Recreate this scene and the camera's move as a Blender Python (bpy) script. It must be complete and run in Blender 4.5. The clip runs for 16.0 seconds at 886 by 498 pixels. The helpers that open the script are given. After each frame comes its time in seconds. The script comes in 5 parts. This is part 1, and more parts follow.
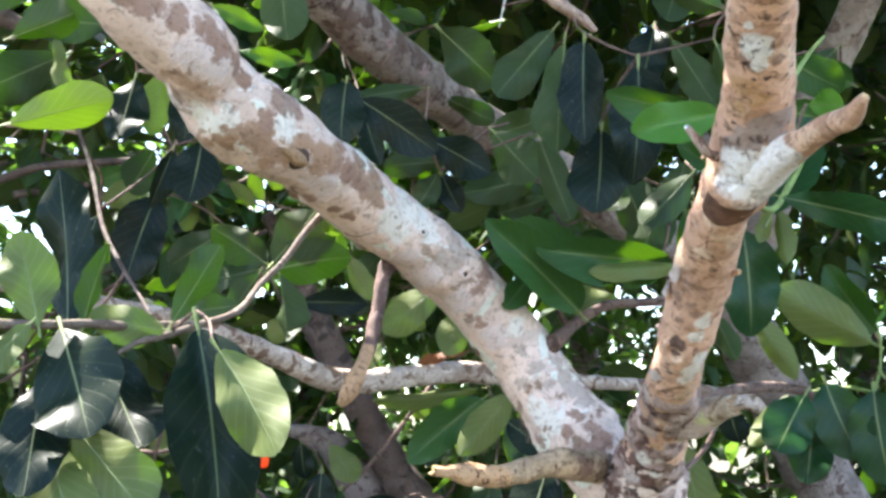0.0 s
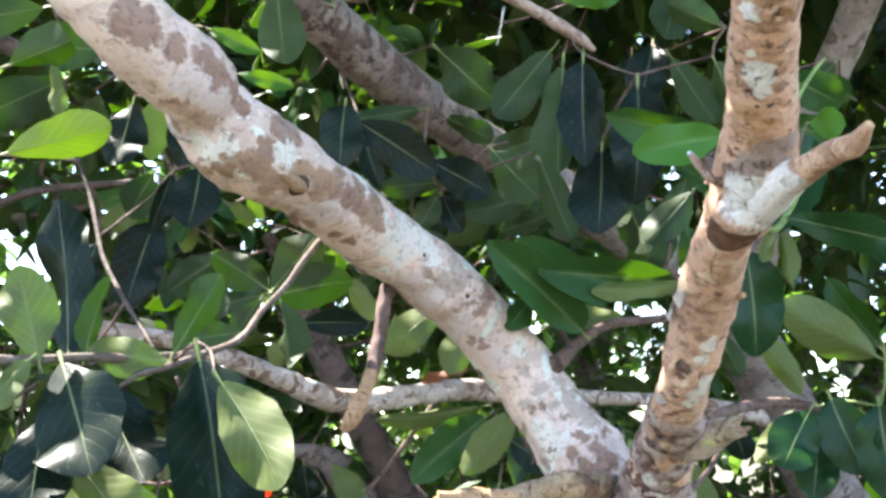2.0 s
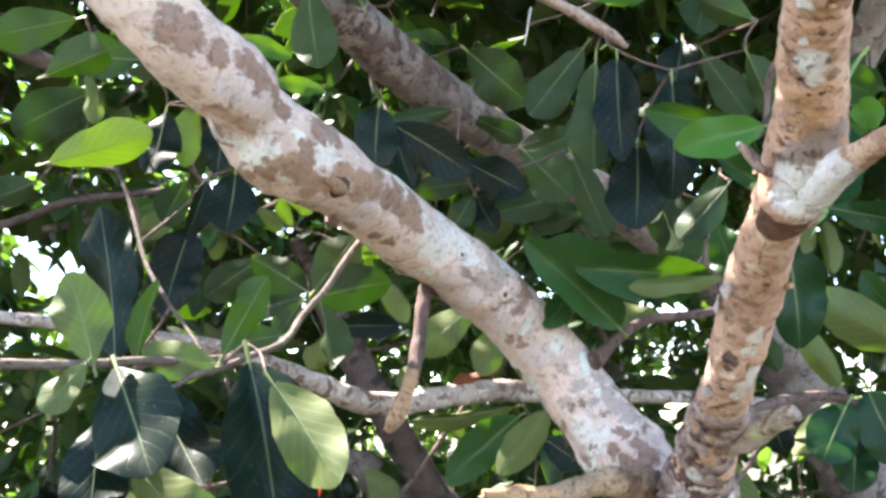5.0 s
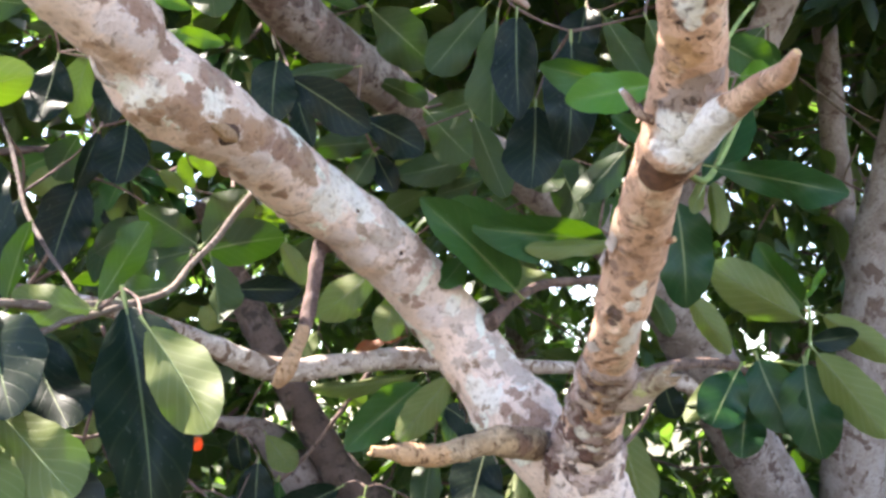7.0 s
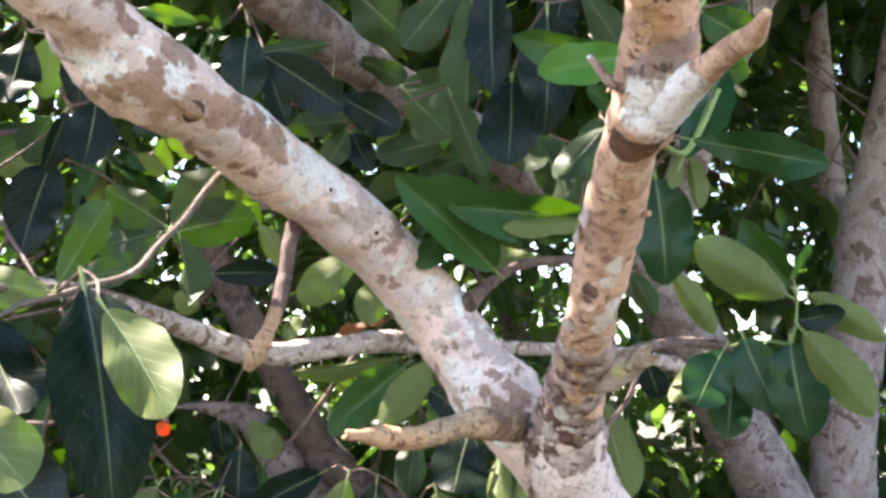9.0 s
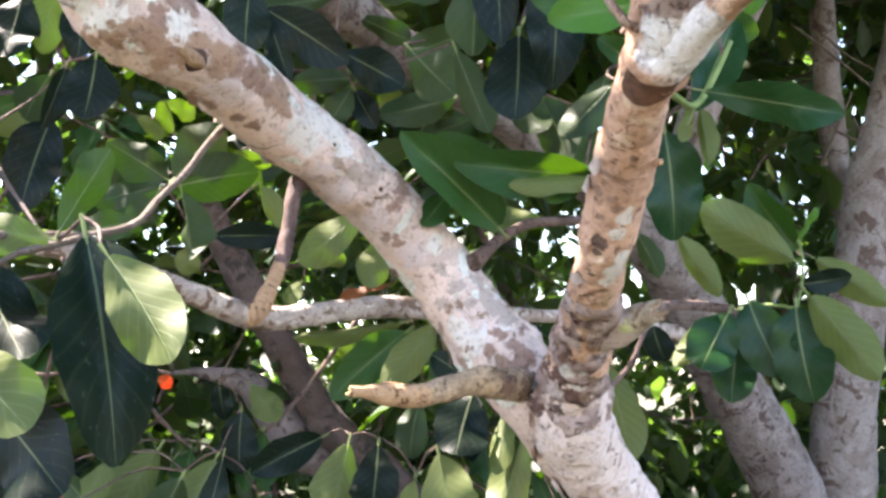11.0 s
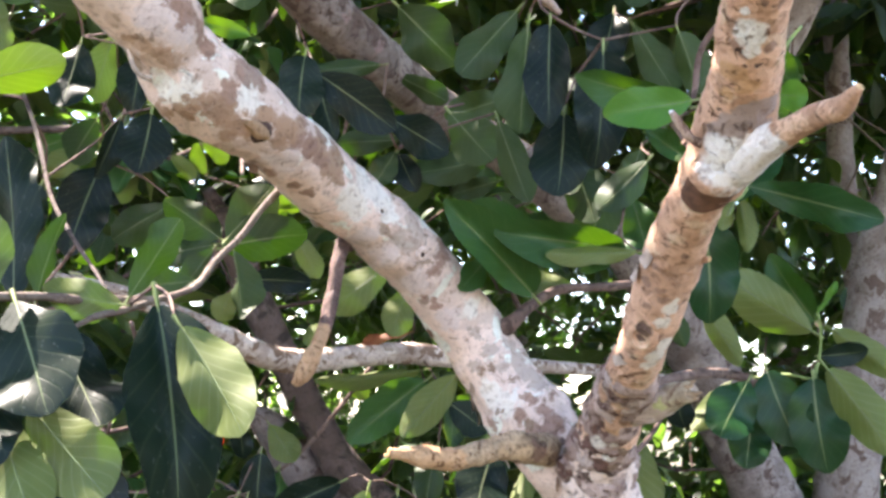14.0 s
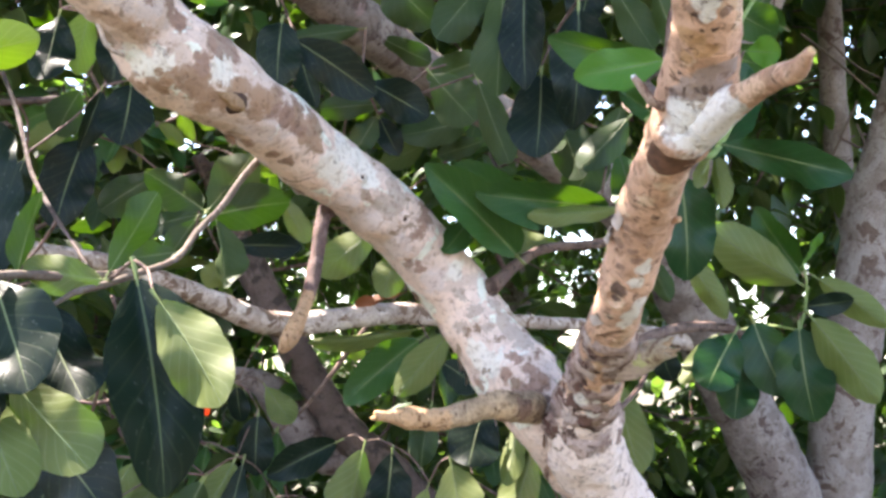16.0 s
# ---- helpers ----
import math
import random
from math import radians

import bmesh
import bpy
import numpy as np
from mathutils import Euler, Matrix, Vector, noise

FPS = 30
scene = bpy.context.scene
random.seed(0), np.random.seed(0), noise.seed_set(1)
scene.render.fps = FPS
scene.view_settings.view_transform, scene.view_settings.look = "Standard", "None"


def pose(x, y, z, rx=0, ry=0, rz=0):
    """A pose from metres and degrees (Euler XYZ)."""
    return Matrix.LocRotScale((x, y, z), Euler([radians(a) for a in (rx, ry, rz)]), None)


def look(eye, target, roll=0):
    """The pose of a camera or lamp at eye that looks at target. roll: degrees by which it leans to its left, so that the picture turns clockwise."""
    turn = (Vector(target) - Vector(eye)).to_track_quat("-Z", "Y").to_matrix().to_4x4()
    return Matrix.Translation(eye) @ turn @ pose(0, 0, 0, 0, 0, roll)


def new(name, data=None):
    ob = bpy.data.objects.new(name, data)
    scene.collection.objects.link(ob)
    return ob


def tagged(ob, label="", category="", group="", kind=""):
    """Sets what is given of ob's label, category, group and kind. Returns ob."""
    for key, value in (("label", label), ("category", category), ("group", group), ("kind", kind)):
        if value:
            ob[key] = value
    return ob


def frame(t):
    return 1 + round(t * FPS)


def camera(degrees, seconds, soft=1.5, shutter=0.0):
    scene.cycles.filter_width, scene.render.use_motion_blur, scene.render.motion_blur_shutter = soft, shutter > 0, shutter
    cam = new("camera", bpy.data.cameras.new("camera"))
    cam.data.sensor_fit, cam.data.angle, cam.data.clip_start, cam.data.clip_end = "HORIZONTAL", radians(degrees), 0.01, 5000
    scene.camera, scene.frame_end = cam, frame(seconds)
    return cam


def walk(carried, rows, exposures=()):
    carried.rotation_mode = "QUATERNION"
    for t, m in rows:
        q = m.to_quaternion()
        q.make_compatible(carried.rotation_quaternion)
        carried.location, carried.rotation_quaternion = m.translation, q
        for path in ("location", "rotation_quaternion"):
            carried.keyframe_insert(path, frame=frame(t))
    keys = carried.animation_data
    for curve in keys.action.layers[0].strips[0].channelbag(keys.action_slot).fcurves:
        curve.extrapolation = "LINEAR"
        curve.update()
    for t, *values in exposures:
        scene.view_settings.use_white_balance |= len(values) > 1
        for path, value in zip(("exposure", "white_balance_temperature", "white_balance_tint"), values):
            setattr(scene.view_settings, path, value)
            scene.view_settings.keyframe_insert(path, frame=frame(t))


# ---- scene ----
import itertools
cam = camera(46.91, 16.0, soft=3.0)
METRES, EYE, TILT = 0.5, 1.6, 10.0
ROWS = [
    (0, -0.0000, 0.0000, 0.0000, 0.000, 0.000, 0.000),
    (0.5, -0.0089, 0.0036, 0.0301, -0.036, 0.868, -0.323),
    (1, 0.0098, -0.0085, 0.0739, -0.304, 1.264, 0.220),
    (1.5, 0.0098, 0.0027, 0.0467, -0.924, 0.541, -0.055),
    (2, -0.0063, 0.0146, 0.0374, -0.037, 0.592, 0.861),
    (2.5, -0.0494, 0.0243, 0.0226, 1.316, 0.267, 1.794),
    (3, -0.0585, 0.0210, 0.0234, 1.496, -0.865, 2.361),
    (3.5, -0.0558, 0.0150, 0.0395, 1.072, 0.189, 2.625),
    (4, -0.0705, 0.0087, 0.0298, 0.831, 0.254, 1.937),
    (4.2, -0.0743, 0.0045, 0.0442, 1.008, 0.305, 2.115),
    (6.3, -0.0638, 0.0022, -0.0222, -0.854, 1.733, 1.561),
    (6.5, -0.0556, 0.0156, -0.0194, -1.552, 0.940, 1.247),
    (7, -0.0008, 0.0314, -0.0528, -3.640, -0.288, 0.863),
    (7.5, 0.0346, 0.0741, -0.0776, -4.123, -1.192, 1.111),
    (8, 0.0404, 0.0923, -0.0871, -4.156, -1.283, 1.351),
    (8.5, 0.0543, 0.0830, -0.0808, -4.266, -1.037, 1.232),
    (8.7, 0.0609, 0.0895, -0.0694, -3.949, -1.055, 1.426),
    (10.8, 0.0287, 0.1188, -0.1249, -4.324, -2.393, 1.223),
    (11, 0.0414, 0.1322, -0.1320, -4.033, -2.470, 1.124),
    (11.5, 0.0338, 0.1238, -0.1391, -3.092, -2.900, 0.950),
    (12, 0.0291, 0.1188, -0.1468, -3.795, -3.486, 0.492),
    (12.5, 0.0018, 0.1314, -0.1374, -4.162, -2.871, -0.627),
    (13, -0.0462, 0.1084, -0.0954, -3.449, -1.463, -1.065),
    (13.5, -0.0668, 0.0699, -0.0431, -3.794, -1.147, -1.129),
    (14, -0.0962, 0.0421, -0.0046, -4.080, -0.995, -1.485),
    (14.5, -0.1179, 0.0366, -0.0025, -4.025, -0.947, -1.962),
    (15, -0.1051, 0.0172, 0.0110, -4.103, -1.051, -2.203),
    (15.5, -0.0805, -0.0027, 0.0335, -4.199, -1.618, -1.556),
    (16, -0.0335, 0.0117, 0.0244, -3.988, -3.535, 0.069),
]
walk(cam, [(t, pose(0, 0, EYE, TILT) @ pose(METRES * x, METRES * y, METRES * z, 90 + pitch, roll, yaw)) for t, x, y, z, yaw, pitch, roll in ROWS],
     [(0.0, 2.78, 6380, 9.5), (4.0, 2.78, 6380, 9.5), (6.5, 2.76, 6770, 17.5), (12.0, 2.84, 6770, 17.5), (16.0, 2.80, 6770, 17.5)])

# ---- daylight: high sun above the canopy, open sky behind the viewer ----
SUN_FROM = Vector((-0.42, 0.30, 0.86)).normalized()
world = bpy.data.worlds.new("sky")
world.use_nodes = True
scene.world = world
wn = world.node_tree.nodes
sky = wn.new("ShaderNodeTexSky")
sky.sky_type, sky.sun_disc = "NISHITA", False
sky.sun_elevation = math.asin(SUN_FROM.z)
sky.sun_rotation = math.atan2(SUN_FROM.x, SUN_FROM.y)
world.node_tree.links.new(sky.outputs[0], wn["Background"].inputs[0])
wn["Background"].inputs[1].default_value = 0.15
lamp = bpy.data.lights.new("sun", "SUN")
lamp.energy, lamp.angle, lamp.color = 5.0, radians(0.5), (1.0, 0.95, 0.86)
sun = new("sun", lamp)
sun.matrix_world = look(SUN_FROM * 30, (0, 0, 0))


# ---- materials ----
def shader(name):
    m = bpy.data.materials.new(name)
    m.use_nodes = True
    return m, m.node_tree.nodes, m.node_tree.links


def node(ns, kind, **sets):
    n = ns.new("ShaderNode" + kind)
    for k, v in sets.items():
        n.inputs[k.replace("_", " ")].default_value = v
    return n


def math_node(ns, ls, op, a, b=None):
    n = ns.new("ShaderNodeMath")
    n.operation = op
    for i, v in enumerate((a, b)):
        if v is None:
            continue
        if isinstance(v, (int, float)):
            n.inputs[i].default_value = v
        else:
            ls.new(v, n.inputs[i])
    return n.outputs[0]


def ramp(ns, ls, value, stops):
    n = ns.new("ShaderNodeValToRGB")
    e = n.color_ramp.elements
    e[0].position, e[0].color = stops[0][0], (*stops[0][1], 1)
    e[1].position, e[1].color = stops[-1][0], (*stops[-1][1], 1)
    for p, c in stops[1:-1]:
        e.new(p).color = (*c, 1)
    ls.new(value, n.inputs[0])
    return n.outputs[0]


def blend(ns, ls, fac, a, b, kind="MIX"):
    n = ns.new("ShaderNodeMix")
    n.data_type, n.blend_type = "RGBA", kind
    for i, v in ((0, fac), (6, a), (7, b)):
        if isinstance(v, (int, float)):
            n.inputs[i].default_value = v
        elif isinstance(v, tuple):
            n.inputs[i].default_value = (*v, 1)
        else:
            ls.new(v, n.inputs[i])
    return n.outputs[2]


def bark(name, pale, mid, dark, cover=0.5, spots=(), rough=0.85, relief=0.5, scale=1.0, lichens=0.85, cracks=0.6, ragged=1.0, reach_in=0.004):
    """Smooth tropical bark: pale ground, brown peeled patches, lichen and grain. spots: (place, radius, colour) of
    single stains and painted light and shade.
    """
    m, ns, ls = shader(name)
    bsdf = ns["Principled BSDF"]
    where = ns.new("ShaderNodeNewGeometry").outputs["Position"]

    def noise_at(s, detail, distort=0.0, rough_=0.55):
        n = node(ns, "TexNoise", Scale=s * scale, Detail=detail, Roughness=rough_, Distortion=distort)
        ls.new(where, n.inputs["Vector"])
        return n.outputs["Fac"]

    broad, patch, fine, grain = noise_at(7, 3, 0.6), noise_at(15, 6, 0.9, 0.60), noise_at(110, 5), noise_at(420, 3)
    col = ramp(ns, ls, broad, [(0.30, mid), (0.55, pale), (0.75, tuple(min(1, c * 1.12) for c in pale))])
    soft = ramp(ns, ls, noise_at(12, 7, 0.9, 0.6), [(0.50, (0, 0, 0)), (0.53, (0.45, 0.45, 0.45)), (0.62, (0.75, 0.75, 0.75))])
    col = blend(ns, ls, soft, col, tuple(0.55 * a + 0.45 * c for a, c in zip(mid, dark)))
    edge = ramp(ns, ls, patch, [(cover, (0, 0, 0)), (cover + 0.025, (1, 1, 1))])
    col = blend(ns, ls, edge, col, dark)
    lichen = ramp(ns, ls, noise_at(13, 7, 0.7, 0.62), [(0.575, (0, 0, 0)), (0.592, (lichens,) * 3)])
    col = blend(ns, ls, lichen, col, tuple(min(0.8, c * 1.3 + 0.05) for c in pale))
    if spots:
        drift = where
        for s_, amount in ((24.0, 0.030 * ragged), (80.0, 0.034 * ragged), (210.0, 0.014 * ragged)):
            n = node(ns, "TexNoise", Scale=s_, Detail=3.0)
            ls.new(where, n.inputs["Vector"])
            shift = ns.new("ShaderNodeVectorMath")
            shift.operation = "MULTIPLY_ADD"
            ls.new(n.outputs["Color"], shift.inputs[0])
            shift.inputs[1].default_value = (amount,) * 3
            ls.new(drift, shift.inputs[2])
            back = ns.new("ShaderNodeVectorMath")
            back.operation = "SUBTRACT"
            ls.new(shift.outputs[0], back.inputs[0])
            back.inputs[1].default_value = (amount / 2,) * 3
            drift = back.outputs[0]
    for colour, same in itertools.groupby(spots, key=lambda q: q[2]):
        nearest = None
        for place, radius, _ in same:
            d = ns.new("ShaderNodeVectorMath")
            d.operation = "DISTANCE"
            ls.new(drift, d.inputs[0])
            d.inputs[1].default_value = place
            share = math_node(ns, ls, "DIVIDE", d.outputs["Value"], 1.25 * math.hypot(radius, reach_in if radius > 0.0065 else 0.0025))
            nearest = share if nearest is None else math_node(ns, ls, "MINIMUM", nearest, share)
        col = blend(ns, ls, ramp(ns, ls, nearest, [(0.74, (0.88, 0.88, 0.88)), (0.97, (0, 0, 0))]), col, colour)
    crack = ramp(ns, ls, noise_at(48, 7, 1.5, 0.7), [(0.30 + 0.08 * cracks, (0.32, 0.24, 0.20)), (0.36 + 0.08 * cracks, (1, 1, 1))])
    col = blend(ns, ls, min(1.0, cracks), col, crack, "MULTIPLY")
    speck = ramp(ns, ls, fine, [(0.33, (0.62, 0.55, 0.5)), (0.47, (1, 1, 1)), (0.75, (1.0, 1.0, 1.0))])
    col = blend(ns, ls, 0.75, col, speck, "MULTIPLY")
    tone = ramp(ns, ls, grain, [(0.3, (0.8, 0.8, 0.8)), (0.7, (1, 1, 1))])
    col = blend(ns, ls, 0.6, col, tone, "MULTIPLY")
    ls.new(col, bsdf.inputs["Base Color"])
    bsdf.inputs["Roughness"].default_value = rough
    bump = node(ns, "Bump", Strength=relief, Distance=0.004)
    h = math_node(ns, ls, "ADD", math_node(ns, ls, "MULTIPLY", fine, 0.8), math_node(ns, ls, "MULTIPLY", edge, -0.45))
    h = math_node(ns, ls, "ADD", h, math_node(ns, ls, "SUBTRACT", math_node(ns, ls, "MULTIPLY", lichen, 0.35), math_node(ns, ls, "MULTIPLY", soft, 0.4)))
    h = math_node(ns, ls, "ADD", h, math_node(ns, ls, "MULTIPLY", grain, 0.25))
    h = math_node(ns, ls, "ADD", h, math_node(ns, ls, "MULTIPLY", crack, 0.7 * min(1.0, cracks)))
    ls.new(h, bump.inputs["Height"])
    ls.new(bump.outputs[0], bsdf.inputs["Normal"])
    return m


def leaf_skin(name, colour, second, through_colour, rough, share, vein, gloss=0.5, island=False, vein_share=0.8, side_veins=0.4, specks=0.0):
    """One side of a leaf: blade colour that varies leaf by leaf, midrib and side veins, light let through."""
    m, ns, ls = shader(name)
    bsdf = ns["Principled BSDF"]
    uv = ns.new("ShaderNodeUVMap").outputs[0]
    sep = ns.new("ShaderNodeSeparateXYZ")
    ls.new(uv, sep.inputs[0])
    u, v = sep.outputs[0], sep.outputs[1]
    side = math_node(ns, ls, "ABSOLUTE", math_node(ns, ls, "SUBTRACT", u, 0.5))
    chance = ns.new("ShaderNodeNewGeometry").outputs["Random Per Island"] if island else ns.new("ShaderNodeObjectInfo").outputs["Random"]
    col = blend(ns, ls, chance, colour, second)
    where = ns.new("ShaderNodeTexCoord").outputs["Object"]
    n = node(ns, "TexNoise", Scale=9.0 if island else 5.0, Detail=4.0)
    ls.new(where, n.inputs["Vector"])
    col = blend(ns, ls, 0.7, col, ramp(ns, ls, n.outputs["Fac"], [(0.3, (0.72, 0.78, 0.7)), (0.6, (1, 1, 1)), (0.75, (1.1, 1.1, 0.95))]), "MULTIPLY")
    # side veins curve toward the tip
    run = math_node(ns, ls, "SUBTRACT", math_node(ns, ls, "MULTIPLY", v, 8.0), math_node(ns, ls, "MULTIPLY", math_node(ns, ls, "POWER", side, 0.85), 4.6))
    saw = math_node(ns, ls, "ABSOLUTE", math_node(ns, ls, "SUBTRACT", math_node(ns, ls, "FRACT", run), 0.5))
    lateral = ramp(ns, ls, saw, [(0.0, (0.75, 0.75, 0.75)), (0.06, (0.4, 0.4, 0.4)), (0.12, (0, 0, 0))])
    slim = math_node(ns, ls, "DIVIDE", side, math_node(ns, ls, "SUBTRACT", 1.08, math_node(ns, ls, "MULTIPLY", v, 0.85)))
    rib = ramp(ns, ls, slim, [(0.0, (1, 1, 1)), (0.016, (0.9, 0.9, 0.9)), (0.03, (0, 0, 0))])
    veins = blend(ns, ls, 1.0, rib, blend(ns, ls, 1.0, lateral, (side_veins,) * 3, "MULTIPLY"), "LIGHTEN")
    col = blend(ns, ls, math_node(ns, ls, "MULTIPLY", veins, vein_share), col, vein)
    dust = node(ns, "TexNoise", Scale=26.0, Detail=3.0)
    ls.new(where, dust.inputs["Vector"])
    col = blend(ns, ls, ramp(ns, ls, dust.outputs["Fac"], [(0.66, (0, 0, 0)), (0.70, (specks,) * 3)]), col, (0.30, 0.32, 0.27))
    ls.new(col, bsdf.inputs["Base Color"])
    bsdf.inputs["Roughness"].default_value = rough
    bsdf.inputs["Specular IOR Level"].default_value = gloss
    bump = node(ns, "Bump", Strength=0.25, Distance=0.002)
    ls.new(math_node(ns, ls, "SUBTRACT", n.outputs["Fac"], math_node(ns, ls, "MULTIPLY", lateral, 0.5)), bump.inputs["Height"])
    ls.new(bump.outputs[0], bsdf.inputs["Normal"])
    glow = ns.new("ShaderNodeBsdfTranslucent")
    ls.new(blend(ns, ls, math_node(ns, ls, "MULTIPLY", veins, 0.35), through_colour, (0.25, 0.3, 0.05)), glow.inputs["Color"])
    mix = ns.new("ShaderNodeMixShader")
    mix.inputs[0].default_value = share
    ls.new(bsdf.outputs[0], mix.inputs[1])
    ls.new(glow.outputs[0], mix.inputs[2])
    ls.new(mix.outputs[0], ns["Material Output"].inputs[0])
    return m


def plain(name, colour, rough=0.7, vary=0.3, scale=30.0):
    m, ns, ls = shader(name)
    n = node(ns, "TexNoise", Scale=scale, Detail=5.0)
    ls.new(ns.new("ShaderNodeNewGeometry").outputs["Position"], n.inputs["Vector"])
    lo, hi = tuple(c * (1 - vary) for c in colour), tuple(min(1, c * (1 + vary)) for c in colour)
    ls.new(ramp(ns, ls, n.outputs["Fac"], [(0.3, lo), (0.7, hi)]), ns["Principled BSDF"].inputs["Base Color"])
    ns["Principled BSDF"].inputs["Roughness"].default_value = rough
    return m


PALE, PINK, BROWN, WHITE, TAN = (0.80, 0.60, 0.505), (0.47, 0.36, 0.30), (0.25, 0.155, 0.10), (0.80, 0.73, 0.66), (0.72, 0.435, 0.30)
RUST, MAUVE = (0.52, 0.34, 0.245), (0.33, 0.25, 0.225)
RAW, CHALK = (0.62, 0.36, 0.19), (0.88, 0.71, 0.645)
OCHRE, ROSE, DARK = (0.36, 0.215, 0.135), (0.66, 0.53, 0.49), (0.085, 0.045, 0.035)
SIENNA, CREAM, CHALKY = (0.31, 0.18, 0.13), (0.80, 0.58, 0.42), (0.86, 0.82, 0.80)
# bark stains; browns on the upper rim also paint shade and a leaf shadow
LIMB_STAINS_AND_SHADE = [((-0.282, 1.166, 2.068), 0.020, SIENNA), ((-0.269, 1.187, 2.057), 0.018, SIENNA), ((-0.258, 1.217, 2.048), 0.017, SIENNA), ((-0.251, 1.234, 2.039), 0.012, SIENNA), ((-0.215, 1.279, 2.025), 0.019, SIENNA), ((-0.200, 1.302, 2.023), 0.019, SIENNA), ((-0.194, 1.322, 2.048), 0.015, SIENNA), ((-0.226, 1.264, 1.996), 0.011, SIENNA), ((-0.229, 1.267, 1.981), 0.009, SIENNA), ((-0.336, 1.181, 2.023), 0.011, RUST), ((-0.321, 1.185, 2.020), 0.013, RUST), ((-0.306, 1.193, 2.016), 0.015, RUST), ((-0.294, 1.205, 2.011), 0.014, RUST), ((-0.281, 1.212, 2.013), 0.010, RUST), ((-0.298, 1.242, 1.984), 0.015, WHITE), ((-0.274, 1.236, 1.986), 0.012, WHITE), ((-0.246, 1.258, 2.084), 0.010, WHITE), ((-0.308, 1.228, 1.999), 0.008, WHITE), ((-0.206, 1.289, 1.986), 0.019, WHITE), ((-0.195, 1.306, 1.980), 0.012, WHITE), ((-0.318, 1.291, 1.970), 0.012, OCHRE), ((-0.291, 1.261, 1.967), 0.013, OCHRE)]
LIMB_STAINS_AND_SHADE += [((-0.266, 1.255, 1.972), 0.014, OCHRE), ((-0.249, 1.262, 1.970), 0.015, OCHRE), ((-0.235, 1.278, 1.966), 0.016, OCHRE), ((-0.220, 1.298, 1.961), 0.014, OCHRE), ((-0.233, 1.305, 1.948), 0.013, OCHRE), ((-0.275, 1.265, 1.962), 0.011, OCHRE), ((-0.182, 1.322, 1.975), 0.015, OCHRE), ((-0.165, 1.337, 1.972), 0.016, OCHRE), ((-0.149, 1.361, 1.971), 0.018, OCHRE), ((-0.170, 1.345, 1.953), 0.013, OCHRE), ((-0.204, 1.314, 1.955), 0.012, OCHRE), ((-0.150, 1.368, 1.953), 0.012, SIENNA), ((-0.136, 1.392, 1.950), 0.014, SIENNA), ((-0.184, 1.401, 1.919), 0.012, SIENNA), ((-0.157, 1.433, 1.910), 0.010, SIENNA), ((-0.134, 1.452, 1.906), 0.010, SIENNA), ((-0.142, 1.378, 1.986), 0.012, SIENNA), ((-0.122, 1.415, 1.980), 0.014, SIENNA), ((-0.104, 1.448, 1.971), 0.014, SIENNA), ((-0.252, 1.332, 1.941), 0.007, SIENNA), ((-0.122, 1.411, 1.956), 0.019, OCHRE), ((-0.108, 1.436, 1.945), 0.020, OCHRE)]
LIMB_STAINS_AND_SHADE += [((-0.097, 1.462, 1.933), 0.016, OCHRE), ((-0.094, 1.461, 1.958), 0.018, OCHRE), ((-0.302, 1.159, 2.043), 0.020, ROSE), ((-0.276, 1.187, 2.040), 0.017, ROSE), ((-0.166, 1.377, 1.930), 0.021, ROSE), ((-0.187, 1.366, 1.932), 0.015, ROSE), ((-0.056, 1.527, 1.940), 0.027, WHITE), ((-0.080, 1.501, 1.910), 0.023, WHITE), ((-0.033, 1.556, 1.926), 0.024, WHITE), ((-0.066, 1.527, 1.897), 0.020, WHITE), ((-0.018, 1.572, 1.898), 0.016, WHITE), ((0.010, 1.616, 1.918), 0.014, PINK), ((0.019, 1.612, 1.893), 0.018, PINK), ((0.028, 1.618, 1.878), 0.018, PINK), ((0.018, 1.613, 1.859), 0.016, PINK), ((-0.001, 1.598, 1.863), 0.016, PINK), ((0.067, 1.661, 1.870), 0.013, SIENNA), ((0.070, 1.657, 1.845), 0.013, SIENNA), ((0.061, 1.653, 1.826), 0.011, SIENNA), ((0.049, 1.651, 1.815), 0.008, SIENNA), ((0.087, 1.686, 1.882), 0.014, SIENNA), ((0.042, 1.683, 1.779), 0.012, SIENNA)]
LIMB_STAINS_AND_SHADE += [((0.060, 1.686, 1.775), 0.010, SIENNA), ((0.087, 1.704, 1.752), 0.022, ROSE), ((-0.026, 1.611, 1.843), 0.021, ROSE), ((-0.060, 1.573, 1.864), 0.021, ROSE), ((0.027, 1.659, 1.804), 0.020, ROSE), ((0.150, 1.731, 1.668), 0.009, BROWN), ((0.160, 1.729, 1.677), 0.007, BROWN), ((0.207, 1.736, 1.691), 0.017, PINK), ((0.220, 1.731, 1.667), 0.019, PINK), ((0.237, 1.725, 1.649), 0.019, PINK), ((0.191, 1.741, 1.716), 0.013, PINK), ((0.130, 1.722, 1.730), 0.011, PINK), ((0.161, 1.733, 1.631), 0.021, WHITE), ((0.184, 1.714, 1.613), 0.021, WHITE), ((0.121, 1.707, 1.771), 0.017, WHITE), ((0.245, 1.692, 1.600), 0.013, SIENNA), ((0.256, 1.683, 1.577), 0.016, SIENNA), ((0.223, 1.702, 1.619), 0.009, SIENNA), ((0.165, 1.738, 1.577), 0.009, SIENNA), ((0.245, 1.680, 1.548), 0.015, DARK), ((0.268, 1.678, 1.552), 0.011, DARK), ((0.212, 1.701, 1.536), 0.011, DARK)]
